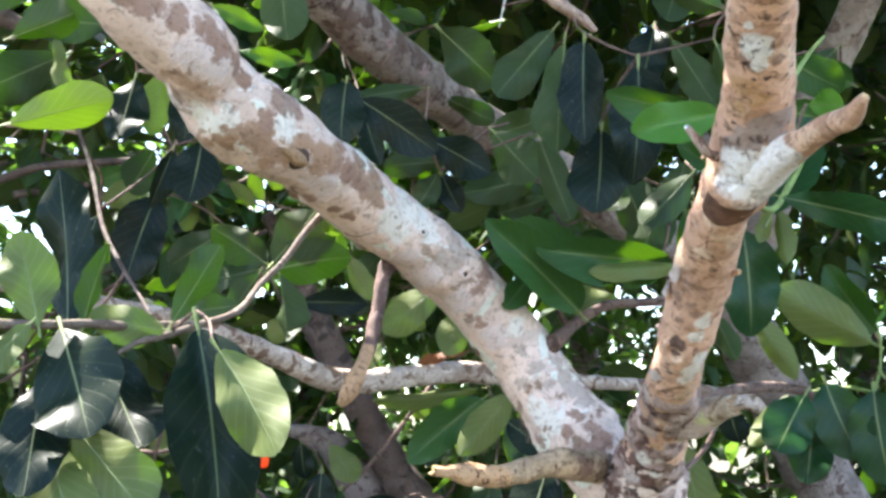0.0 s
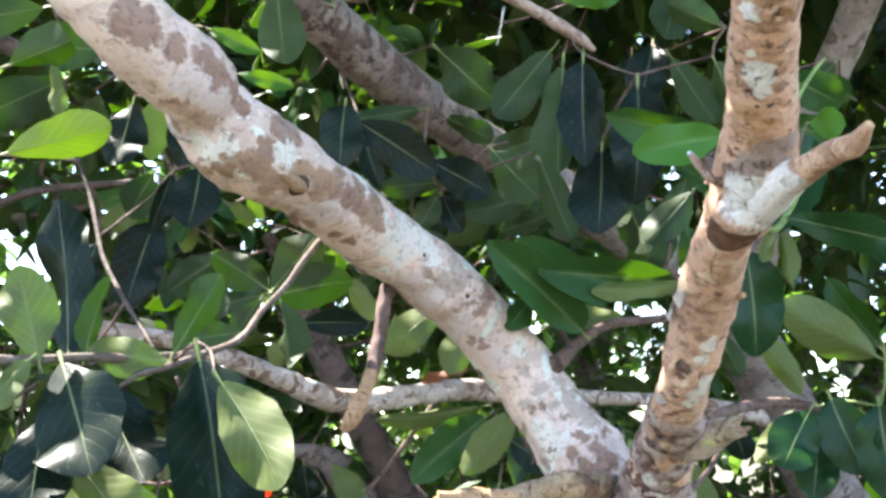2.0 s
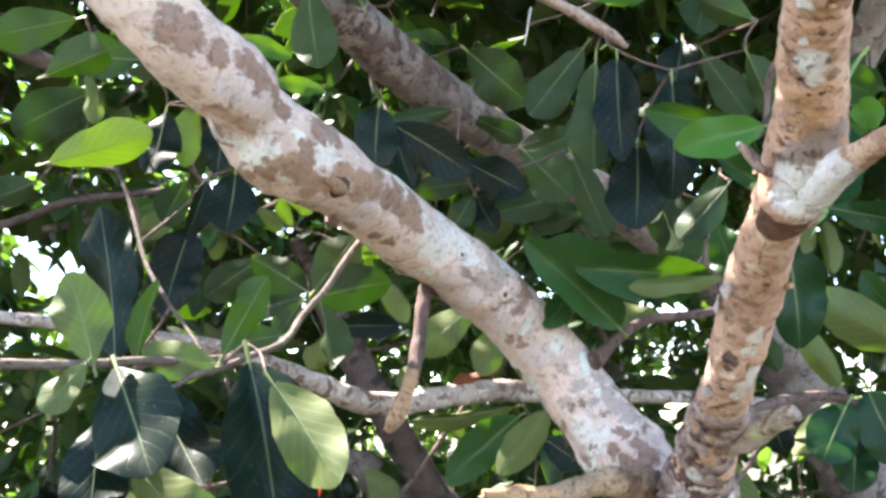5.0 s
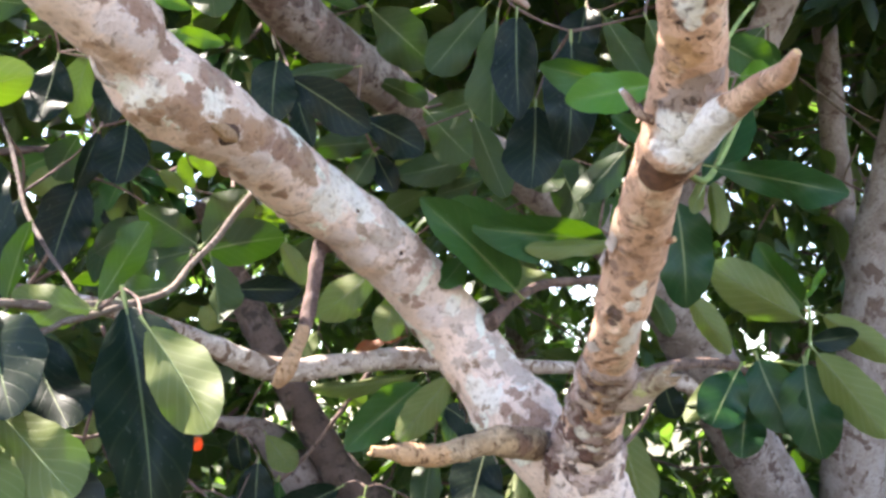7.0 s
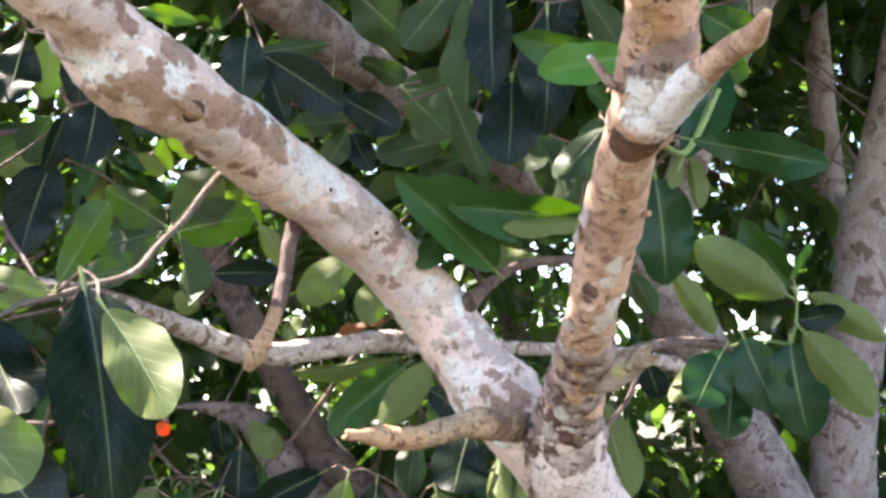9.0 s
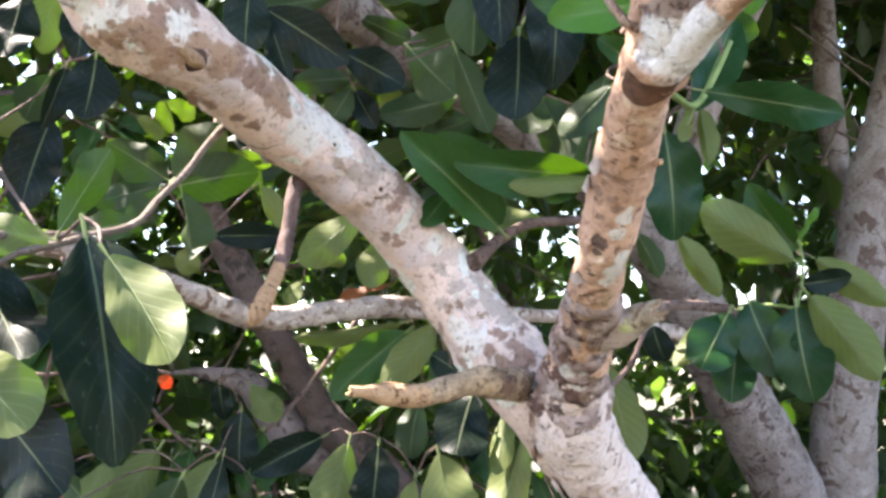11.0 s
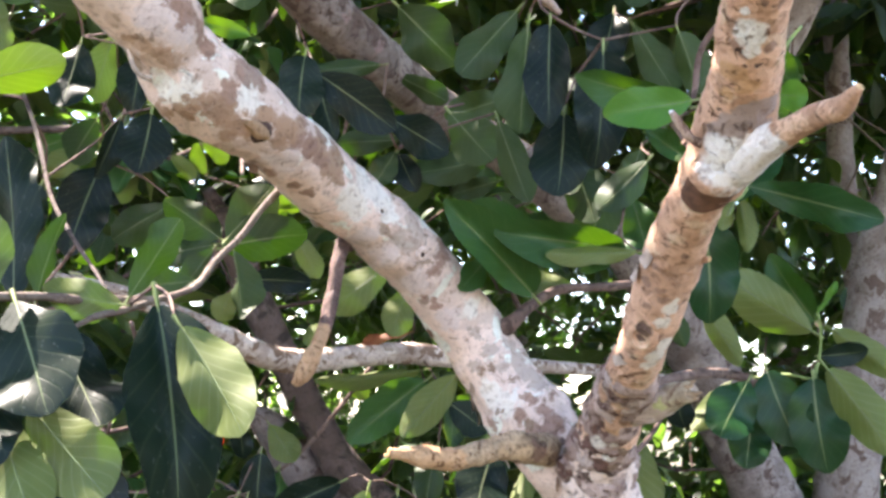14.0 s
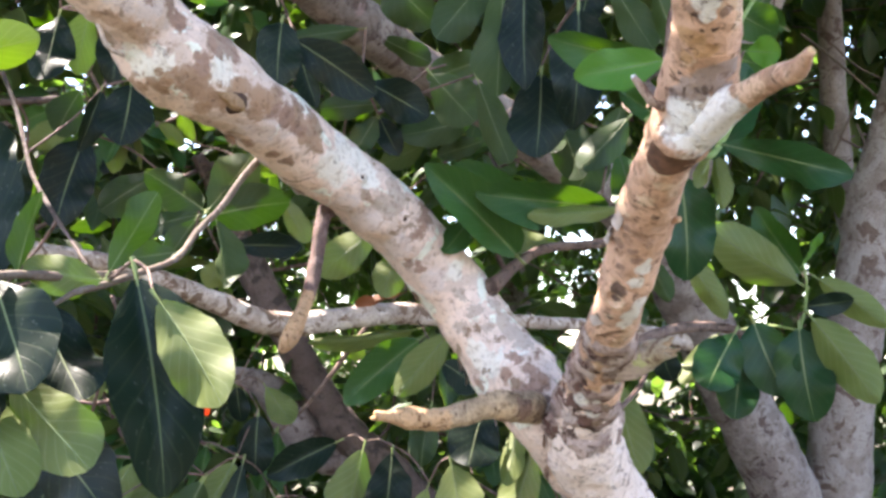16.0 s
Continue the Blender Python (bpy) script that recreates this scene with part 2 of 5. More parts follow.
LIMB_STAINS_AND_SHADE += [((0.228, 1.688, 1.560), 0.018, SIENNA), ((0.206, 1.699, 1.551), 0.013, SIENNA)]
# bark stains of the tan limb; whites on its right edge also paint sunlight
TAN_STAINS_AND_SUN = [((0.255, 0.789, 1.906), 0.008, WHITE), ((0.261, 0.802, 1.900), 0.005, WHITE), ((0.264, 0.793, 1.905), 0.005, WHITE), ((0.250, 0.806, 1.904), 0.005, SIENNA), ((0.258, 0.814, 1.898), 0.003, SIENNA), ((0.277, 0.804, 1.902), 0.005, SIENNA), ((0.254, 0.810, 1.900), 0.002, DARK), ((0.291, 0.820, 1.904), 0.002, DARK), ((0.272, 0.819, 1.893), 0.001, DARK), ((0.262, 0.823, 1.892), 0.001, DARK), ((0.264, 0.888, 1.872), 0.002, DARK), ((0.259, 0.870, 1.881), 0.002, DARK), ((0.259, 0.840, 1.890), 0.011, RAW), ((0.272, 0.849, 1.882), 0.008, RAW), ((0.262, 0.866, 1.881), 0.006, RAW), ((0.294, 0.874, 1.868), 0.013, MAUVE), ((0.284, 0.880, 1.863), 0.012, MAUVE), ((0.303, 0.873, 1.873), 0.009, MAUVE), ((0.274, 0.893, 1.860), 0.009, MAUVE), ((0.267, 0.907, 1.856), 0.009, MAUVE), ((0.304, 0.892, 1.857), 0.008, MAUVE), ((0.281, 0.898, 1.854), 0.008, MAUVE)]
TAN_STAINS_AND_SUN += [((0.283, 0.912, 1.845), 0.012, WHITE), ((0.281, 0.926, 1.835), 0.013, WHITE), ((0.297, 0.925, 1.834), 0.013, WHITE), ((0.309, 0.914, 1.845), 0.009, WHITE), ((0.278, 0.935, 1.830), 0.009, WHITE), ((0.294, 0.934, 1.825), 0.010, WHITE), ((0.296, 0.902, 1.850), 0.006, WHITE), ((0.271, 1.000, 1.805), 0.009, CREAM), ((0.262, 0.983, 1.818), 0.007, CREAM), ((0.274, 1.061, 1.782), 0.007, CREAM), ((0.285, 1.022, 1.792), 0.007, CREAM), ((0.281, 1.149, 1.741), 0.006, SIENNA), ((0.267, 1.157, 1.749), 0.006, SIENNA), ((0.289, 1.159, 1.730), 0.006, SIENNA), ((0.270, 1.126, 1.763), 0.004, SIENNA), ((0.292, 1.087, 1.769), 0.004, SIENNA), ((0.276, 1.177, 1.723), 0.005, SIENNA), ((0.299, 1.172, 1.719), 0.007, WHITE), ((0.295, 1.190, 1.707), 0.007, WHITE), ((0.306, 1.226, 1.684), 0.009, WHITE), ((0.300, 1.241, 1.670), 0.010, WHITE), ((0.297, 1.259, 1.660), 0.007, WHITE)]
TAN_STAINS_AND_SUN += [((0.301, 1.162, 1.727), 0.005, WHITE), ((0.278, 1.205, 1.700), 0.007, DARK), ((0.277, 1.219, 1.691), 0.005, DARK), ((0.268, 1.272, 1.671), 0.006, DARK), ((0.279, 1.251, 1.670), 0.004, DARK)]
FORK_STAINS = [((0.272, 1.246, 1.678), 0.007, RAW), ((0.264, 1.287, 1.675), 0.004, RAW), ((0.279, 1.295, 1.650), 0.006, RAW), ((0.306, 1.492, 1.579), 0.007, RAW), ((0.272, 1.357, 1.643), 0.009, ROSE), ((0.293, 1.461, 1.601), 0.014, ROSE), ((0.306, 1.418, 1.606), 0.012, ROSE), ((0.317, 1.388, 1.615), 0.011, ROSE), ((0.286, 1.583, 1.533), 0.012, ROSE), ((0.296, 1.368, 1.621), 0.006, DARK), ((0.283, 1.418, 1.620), 0.005, DARK), ((0.281, 1.531, 1.621), 0.006, DARK), ((0.292, 1.509, 1.579), 0.005, DARK), ((0.326, 1.491, 1.578), 0.006, DARK), ((0.291, 1.560, 1.545), 0.004, DARK), ((0.277, 1.569, 1.567), 0.006, DARK), ((0.297, 1.603, 1.506), 0.010, DARK), ((0.317, 1.584, 1.512), 0.008, DARK), ((0.286, 1.616, 1.506), 0.006, DARK), ((0.341, 1.544, 1.549), 0.008, DARK), ((0.295, 1.533, 1.559), 0.009, WHITE), ((0.314, 1.520, 1.558), 0.006, WHITE)]
FORK_STAINS += [((0.277, 1.428, 1.635), 0.005, WHITE), ((0.316, 1.552, 1.537), 0.007, WHITE), ((0.334, 1.536, 1.550), 0.009, BROWN), ((0.326, 1.570, 1.524), 0.007, BROWN), ((0.273, 1.595, 1.585), 0.007, BROWN), ((0.281, 1.515, 1.596), 0.005, BROWN), ((0.330, 1.477, 1.586), 0.006, BROWN)]
TRUNK_STAINS = [((0.285, 1.636, 1.485), 0.023, CHALK), ((0.309, 1.624, 1.476), 0.023, CHALK), ((0.265, 1.677, 1.488), 0.014, CHALK), ((0.266, 1.666, 1.508), 0.009, OCHRE), ((0.247, 1.708, 1.482), 0.008, SIENNA), ((0.261, 1.714, 1.465), 0.007, SIENNA)]
LOWER = [((0.300, 1.628, 1.476), 0.097, CHALK), ((0.270, 1.651, 1.518), 0.061, CHALK), ((0.371, 1.706, 1.400), 0.132, CHALK), ((0.500, 1.875, 1.265), 0.195, CHALK), ((0.711, 2.082, 1.018), 0.375, CHALK)]
LIMB_STAINS_AND_SHADE += [((-0.353, 1.094, 2.097), 0.024, SIENNA), ((-0.336, 1.109, 2.083), 0.018, SIENNA), ((-0.307, 1.131, 2.079), 0.016, SIENNA), ((-0.283, 1.163, 2.062), 0.014, SIENNA), ((-0.270, 1.185, 2.051), 0.012, SIENNA), ((-0.247, 1.237, 2.039), 0.011, SIENNA), ((-0.305, 1.265, 1.970), 0.014, OCHRE), ((-0.277, 1.267, 1.961), 0.014, OCHRE), ((-0.243, 1.280, 1.960), 0.015, OCHRE), ((-0.217, 1.301, 1.957), 0.014, OCHRE), ((-0.190, 1.316, 1.969), 0.016, OCHRE), ((-0.163, 1.346, 1.967), 0.017, OCHRE), ((-0.135, 1.393, 1.954), 0.016, SIENNA), ((-0.121, 1.420, 1.943), 0.014, SIENNA)]
LIMB_STAINS_AND_SHADE += [((0.215, 1.709, 1.629), 0.008, SIENNA), ((0.246, 1.749, 1.667), 0.010, SIENNA), ((0.203, 1.696, 1.590), 0.010, SIENNA), ((0.258, 1.711, 1.626), 0.010, SIENNA), ((0.267, 1.689, 1.586), 0.010, SIENNA), ((0.182, 1.724, 1.556), 0.007, SIENNA), ((0.194, 1.722, 1.658), 0.006, BROWN), ((0.173, 1.721, 1.600), 0.006, BROWN), ((0.220, 1.689, 1.578), 0.007, BROWN), ((0.157, 1.735, 1.620), 0.005, BROWN), ((0.247, 1.702, 1.614), 0.006, BROWN), ((0.135, 1.734, 1.678), 0.011, PINK), ((0.154, 1.729, 1.704), 0.011, PINK), ((0.177, 1.728, 1.677), 0.011, PINK), ((0.197, 1.710, 1.629), 0.008, WHITE), ((0.234, 1.708, 1.628), 0.007, WHITE)]
COLLAR = [((0.272, 0.918, 1.842), 0.016, CHALKY), ((0.285, 0.935, 1.832), 0.022, CHALKY), ((0.256, 0.790, 1.906), 0.012, CHALKY), ((0.262, 0.806, 1.899), 0.006, CHALKY)]
COLLAR += [((0.230, 0.697, 1.945), 0.009, MAUVE), ((0.238, 0.685, 1.946), 0.007, MAUVE), ((0.259, 0.706, 1.942), 0.006, MAUVE), ((0.232, 0.727, 1.938), 0.006, CHALKY), ((0.236, 0.733, 1.931), 0.005, CHALKY), ((0.255, 0.791, 1.906), 0.006, CHALKY), ((0.244, 0.772, 1.916), 0.004, CHALKY), ((0.269, 0.737, 1.931), 0.005, SIENNA), ((0.271, 0.759, 1.921), 0.004, SIENNA), ((0.254, 0.755, 1.920), 0.004, SIENNA)]
M_LIMB = bark("pale_bark", PALE, (0.68, 0.52, 0.45), (0.40, 0.28, 0.21), 0.64, LIMB_STAINS_AND_SHADE, ragged=0.9, relief=0.8)
M_TAN = bark("tan_bark", TAN, (0.54, 0.31, 0.20), (0.34, 0.185, 0.115), 0.64, LOWER + TRUNK_STAINS + TAN_STAINS_AND_SUN + COLLAR, ragged=0.35, reach_in=0.0065, relief=1.0, scale=1.0, cracks=0.8, lichens=0.4)
M_STUB = bark("stub_bark", (0.62, 0.37, 0.25), (0.50, 0.29, 0.19), (0.24, 0.13, 0.08), 0.57, [((0.289, 0.915, 1.834), 0.040, CHALKY), ((0.305, 0.882, 1.835), 0.018, CHALKY)], relief=0.7, scale=1.4)
LIME = (0.60, 0.62, 0.30)
M_MSTUB = bark("greenish_stub_bark", (0.46, 0.38, 0.27), (0.38, 0.29, 0.21), (0.24, 0.16, 0.11), 0.56, [((0.323, 1.430, 1.611), 0.045, ROSE), ((0.351, 1.404, 1.611), 0.011, LIME)], scale=2.0, lichens=0.5)
M_SLEEVE = bark("flaking_bark", (0.50, 0.365, 0.325), (0.35, 0.225, 0.19), (0.17, 0.085, 0.065), 0.55, FORK_STAINS, ragged=0.4, reach_in=0.007, relief=1.0, scale=1.3, cracks=1.0)
M_LSTUB = bark("peeled_stub_bark", (0.58, 0.40, 0.25), (0.44, 0.30, 0.19), (0.24, 0.15, 0.09), 0.60, [((0.021, 1.517, 1.540), 0.045, RAW), ((0.075, 1.541, 1.530), 0.024, RAW), ((0.225, 1.624, 1.540), 0.020, SIENNA), ((0.255, 1.660, 1.535), 0.016, BROWN)], scale=1.6, lichens=0.2, cracks=1.1, relief=0.9)
M_BTWIG = bark("dead_twig_bark", (0.19, 0.11, 0.09), (0.14, 0.08, 0.066), (0.1, 0.055, 0.045), 0.56, [((-0.138, 1.482, 1.645), 0.037, RAW), ((-0.123, 1.496, 1.682), 0.028, RAW), ((-0.115, 1.521, 1.712), 0.020, RAW)], scale=2.0, lichens=0.4, cracks=1.1, relief=0.9)
M_GREY = bark("grey_bark", (0.34, 0.285, 0.265), (0.26, 0.205, 0.18), (0.15, 0.10, 0.08), 0.57, relief=0.8, lichens=0.3, cracks=0.8)
# brown of the grey trunk's blotches, darkened so the colour holds the shade
SHADED_BROWN, ROSY = (0.13, 0.08, 0.065), (0.34, 0.23, 0.22)
ASHEN = (0.34, 0.29, 0.275)
GREY_STAINS = [((-0.178, 1.811, 2.356), 0.025, SHADED_BROWN), ((-0.195, 1.776, 2.371), 0.015, SHADED_BROWN), ((-0.111, 1.894, 2.382), 0.020, SHADED_BROWN), ((-0.080, 1.950, 2.366), 0.023, SHADED_BROWN), ((-0.047, 2.013, 2.359), 0.023, SHADED_BROWN), ((-0.030, 2.047, 2.352), 0.019, SHADED_BROWN), ((-0.102, 1.915, 2.354), 0.011, ROSY), ((-0.036, 2.042, 2.337), 0.014, ROSY), ((-0.075, 1.989, 2.402), 0.009, ROSY), ((-0.149, 1.925, 2.318), 0.004, DARK), ((-0.131, 1.992, 2.310), 0.005, DARK), ((-0.169, 1.990, 2.315), 0.005, DARK), ((0.078, 2.257, 2.307), 0.021, SHADED_BROWN), ((0.106, 2.313, 2.294), 0.018, SHADED_BROWN), ((-0.002, 2.124, 2.314), 0.011, SHADED_BROWN), ((0.028, 2.184, 2.304), 0.011, SHADED_BROWN), ((-0.220, 1.738, 2.377), 0.010, SHADED_BROWN), ((-0.151, 1.882, 2.331), 0.017, ASHEN), ((-0.130, 1.920, 2.324), 0.013, ASHEN), ((0.028, 2.165, 2.317), 0.012, ASHEN)]
M_GTRUNK = bark("blotched_grey_bark", (0.29, 0.24, 0.222), (0.21, 0.162, 0.148), (0.11, 0.07, 0.06), 0.575, GREY_STAINS, ragged=1.3, relief=0.9, lichens=0.3, cracks=1.0)
M_PLIMB = bark("pinkish_bark", (0.27, 0.215, 0.20), (0.20, 0.15, 0.14), (0.10, 0.065, 0.055), 0.56, relief=0.8, lichens=0.3)
M_LEVEL = bark("light_bark", (0.60, 0.50, 0.45), (0.47, 0.37, 0.32), (0.22, 0.14, 0.10), 0.535, scale=1.5, cracks=0.9)
M_DARK = bark("brown_bark", (0.125, 0.082, 0.070), (0.095, 0.060, 0.050), (0.05, 0.032, 0.026), 0.55, relief=0.9, lichens=0.3)
M_TWIG = bark("twig_bark", (0.19, 0.12, 0.095), (0.14, 0.08, 0.065), (0.07, 0.04, 0.03), 0.56, scale=2.0, lichens=0.3)
M_LTWIG = bark("light_twig_bark", (0.19, 0.145, 0.112), (0.15, 0.11, 0.085), (0.15, 0.10, 0.075), 0.55, scale=2.0, lichens=0.5, cracks=0.9)
M_WOOD = plain("bare_wood", (0.55, 0.34, 0.16), 0.8, 0.35, 90.0)
M_HEART = plain("weathered_heartwood", (0.26, 0.165, 0.095), 0.9, 0.6, 120.0)
M_FLAKE = plain("bark_flake_brown", (0.26, 0.15, 0.10), 0.9, 0.5, 60.0)
M_NOTCH = plain("brown_split", (0.13, 0.06, 0.035), 0.9, 0.4, 90.0)
M_ROSE = plain("rosy_bark_plate", (0.60, 0.46, 0.41), 0.9, 0.3, 45.0)
M_SCAR = plain("dark_scar", (0.07, 0.04, 0.03), 0.95, 0.4, 80.0)
M_RIB = plain("leaf_rib", (0.18, 0.225, 0.075), 0.5, 0.2)
M_DRIB = plain("dark_leaf_rib", (0.115, 0.14, 0.058), 0.5, 0.3)
M_STALK = plain("leaf_stalk_green", (0.19, 0.23, 0.07), 0.5, 0.2)

RIB = (0.34, 0.40, 0.14)
TOP_D = leaf_skin("dark_leaf_upper", (0.005, 0.011, 0.008), (0.008, 0.017, 0.010), (0.03, 0.06, 0.012), 0.40, 0.06, (0.13, 0.17, 0.07), 0.14, vein_share=0.62, side_veins=0.16, specks=0.14)
TOP_G = leaf_skin("leaf_upper", (0.020, 0.062, 0.018), (0.032, 0.085, 0.022), (0.40, 0.72, 0.06), 0.40, 0.20, RIB, 0.18, vein_share=0.55, side_veins=0.18, specks=0.1)
TOP_E = leaf_skin("deep_green_leaf_upper", (0.008, 0.036, 0.012), (0.012, 0.048, 0.014), (0.20, 0.45, 0.04), 0.36, 0.12, RIB, 0.22, vein_share=0.5, side_veins=0.10, specks=0.05)
TOP_Y = leaf_skin("young_leaf_upper", (0.040, 0.135, 0.018), (0.060, 0.17, 0.022), (0.60, 0.90, 0.08), 0.40, 0.32, (0.34, 0.44, 0.12), 0.22, vein_share=0.5)
UNDER = leaf_skin("leaf_under", (0.106, 0.128, 0.036), (0.158, 0.182, 0.056), (0.52, 0.70, 0.12), 0.55, 0.30, (0.42, 0.46, 0.20), 0.3, vein_share=0.60, side_veins=0.62)
# darker copy of UNDER: the shade is put into the leaf colour
UNDER_D = leaf_skin("shaded_leaf_under", (0.022, 0.041, 0.012), (0.046, 0.072, 0.020), (0.17, 0.31, 0.03), 0.55, 0.25, (0.20, 0.25, 0.09), 0.3, vein_share=0.5, side_veins=0.22)
DEAD = leaf_skin("dead_leaf", (0.24, 0.075, 0.03), (0.30, 0.10, 0.035), (0.4, 0.12, 0.03), 0.6, 0.3, (0.3, 0.15, 0.06), 0.3)
ORANGE = leaf_skin("orange_leaf", (0.75, 0.11, 0.02), (0.8, 0.14, 0.03), (0.8, 0.15, 0.02), 0.5, 0.4, (0.8, 0.3, 0.1), 0.3)
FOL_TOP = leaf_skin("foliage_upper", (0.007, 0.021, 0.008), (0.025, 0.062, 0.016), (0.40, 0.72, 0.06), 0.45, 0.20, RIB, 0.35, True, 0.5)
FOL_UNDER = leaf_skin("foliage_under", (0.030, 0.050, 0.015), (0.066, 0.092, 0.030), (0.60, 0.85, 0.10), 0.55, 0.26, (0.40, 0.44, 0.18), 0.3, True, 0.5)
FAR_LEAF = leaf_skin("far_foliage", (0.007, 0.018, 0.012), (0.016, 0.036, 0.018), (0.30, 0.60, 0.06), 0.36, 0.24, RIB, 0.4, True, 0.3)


# ---- building helpers ----
def tree(name, base, label):
    e = new(name)
    e.location = base
    e.empty_display_size = 0.1
    bpy.context.view_layer.update()
    return tagged(e, label, "tree")


def under(ob, parent):
    ob.parent = parent
    ob.matrix_parent_inverse = Matrix.Translation(parent.location).inverted() if parent.type == "EMPTY" else parent.matrix_basis.inverted()
    return ob


def part(name, mesh, parent, label="", kind=""):
    """A mesh object whose points are in metres of the place, under its thing."""
    return tagged(under(new(name, mesh), parent), label, "", "", kind)


def mesh_of(name, verts, faces, mats, index=None, uvs=None, smooth=True):
    me = bpy.data.meshes.new(name)
    me.from_pydata(verts, [], faces)
    for m in mats:
        me.materials.append(m)
    if index is not None:
        me.polygons.foreach_set("material_index", index)
    if uvs is not None:
        layer = me.uv_layers.new(name="uv")
        loops = np.empty(len(me.loops), np.int32)
        me.loops.foreach_get("vertex_index", loops)
        layer.data.foreach_set("uv", np.asarray(uvs, np.float32)[loops].ravel())
    if smooth:
        me.polygons.foreach_set("use_smooth", np.ones(len(me.polygons), bool))
    me.update()
    return me


def spline(points, step):
    """Even steps along a smooth curve through points (x, y, z, radius)."""
    p = np.array(points, float)
    p = np.vstack([2 * p[0] - p[1], p, 2 * p[-1] - p[-2]])
    p[0, 3], p[-1, 3] = p[1, 3], p[-2, 3]
    out = []
    for i in range(1, len(p) - 2):
        a, b, c, d = p[i - 1:i + 3]
        n = max(2, int(np.linalg.norm(c[:3] - b[:3]) / step))
        for t in np.linspace(0, 1, n, endpoint=False):
            out.append(0.5 * (2 * b + (c - a) * t + (2 * a - 5 * b + 4 * c - d) * t * t + (3 * b - a - 3 * c + d) * t ** 3))
    out.append(p[-2])
    return np.array(out)


AXES = []


def limb(name, points, material, sides=20, step=0.012, rough=0.08, wave=14.0, jag=0.0, end_material=None):
    """A round, uneven limb along points, closed at both ends. jag: how raggedly its far end is broken."""
    s = spline(points, step)
    AXES.append(s[::max(1, int(0.04 / step)), :3])
    way = np.gradient(s[:, :3], axis=0)
    way /= np.linalg.norm(way, axis=1)[:, None]
    side = np.cross(way[0], (0.3, 0.2, 0.93))
    side /= np.linalg.norm(side)
    verts, faces, index = [], [], []
    for i, (c, w) in enumerate(zip(s, way)):
        side = side - w * (side @ w)
        side /= np.linalg.norm(side)
        other = np.cross(w, side)
        for k in range(sides):
            a = 2 * math.pi * k / sides
            d = side * math.cos(a) + other * math.sin(a)
            q = Vector(c[:3] + d * c[3])
            r = 1 + rough * noise.noise(q * wave) + rough * 0.5 * noise.noise(q * wave * 3.1) + rough * 0.3 * noise.noise(q * wave * 9)
            p = c[:3] + d * c[3] * r
            if jag and i >= len(s) - 3:
                p = p + w * jag * c[3] * (noise.noise(q * 160) + 0.4) * (i - len(s) + 4) / 3
            verts.append(tuple(p))
    n = len(s)
    for i in range(n - 1):
        for k in range(sides):
            faces.append((i * sides + k, i * sides + (k + 1) % sides, (i + 1) * sides + (k + 1) % sides, (i + 1) * sides + k))
            index.append(0)
    for i, order in ((0, -1), (n - 1, 1)):
        verts.append(tuple(s[i, :3] + (way[i] * -0.3 * s[i, 3] if jag and i else 0)))
        for k in range(sides):
            a, b = i * sides + k, i * sides + (k + 1) % sides
            faces.append((a, b, len(verts) - 1)[::order])
            index.append(1 if end_material and i else 0)
    return mesh_of(name, verts, faces, [material] + ([end_material] if end_material else []), index)


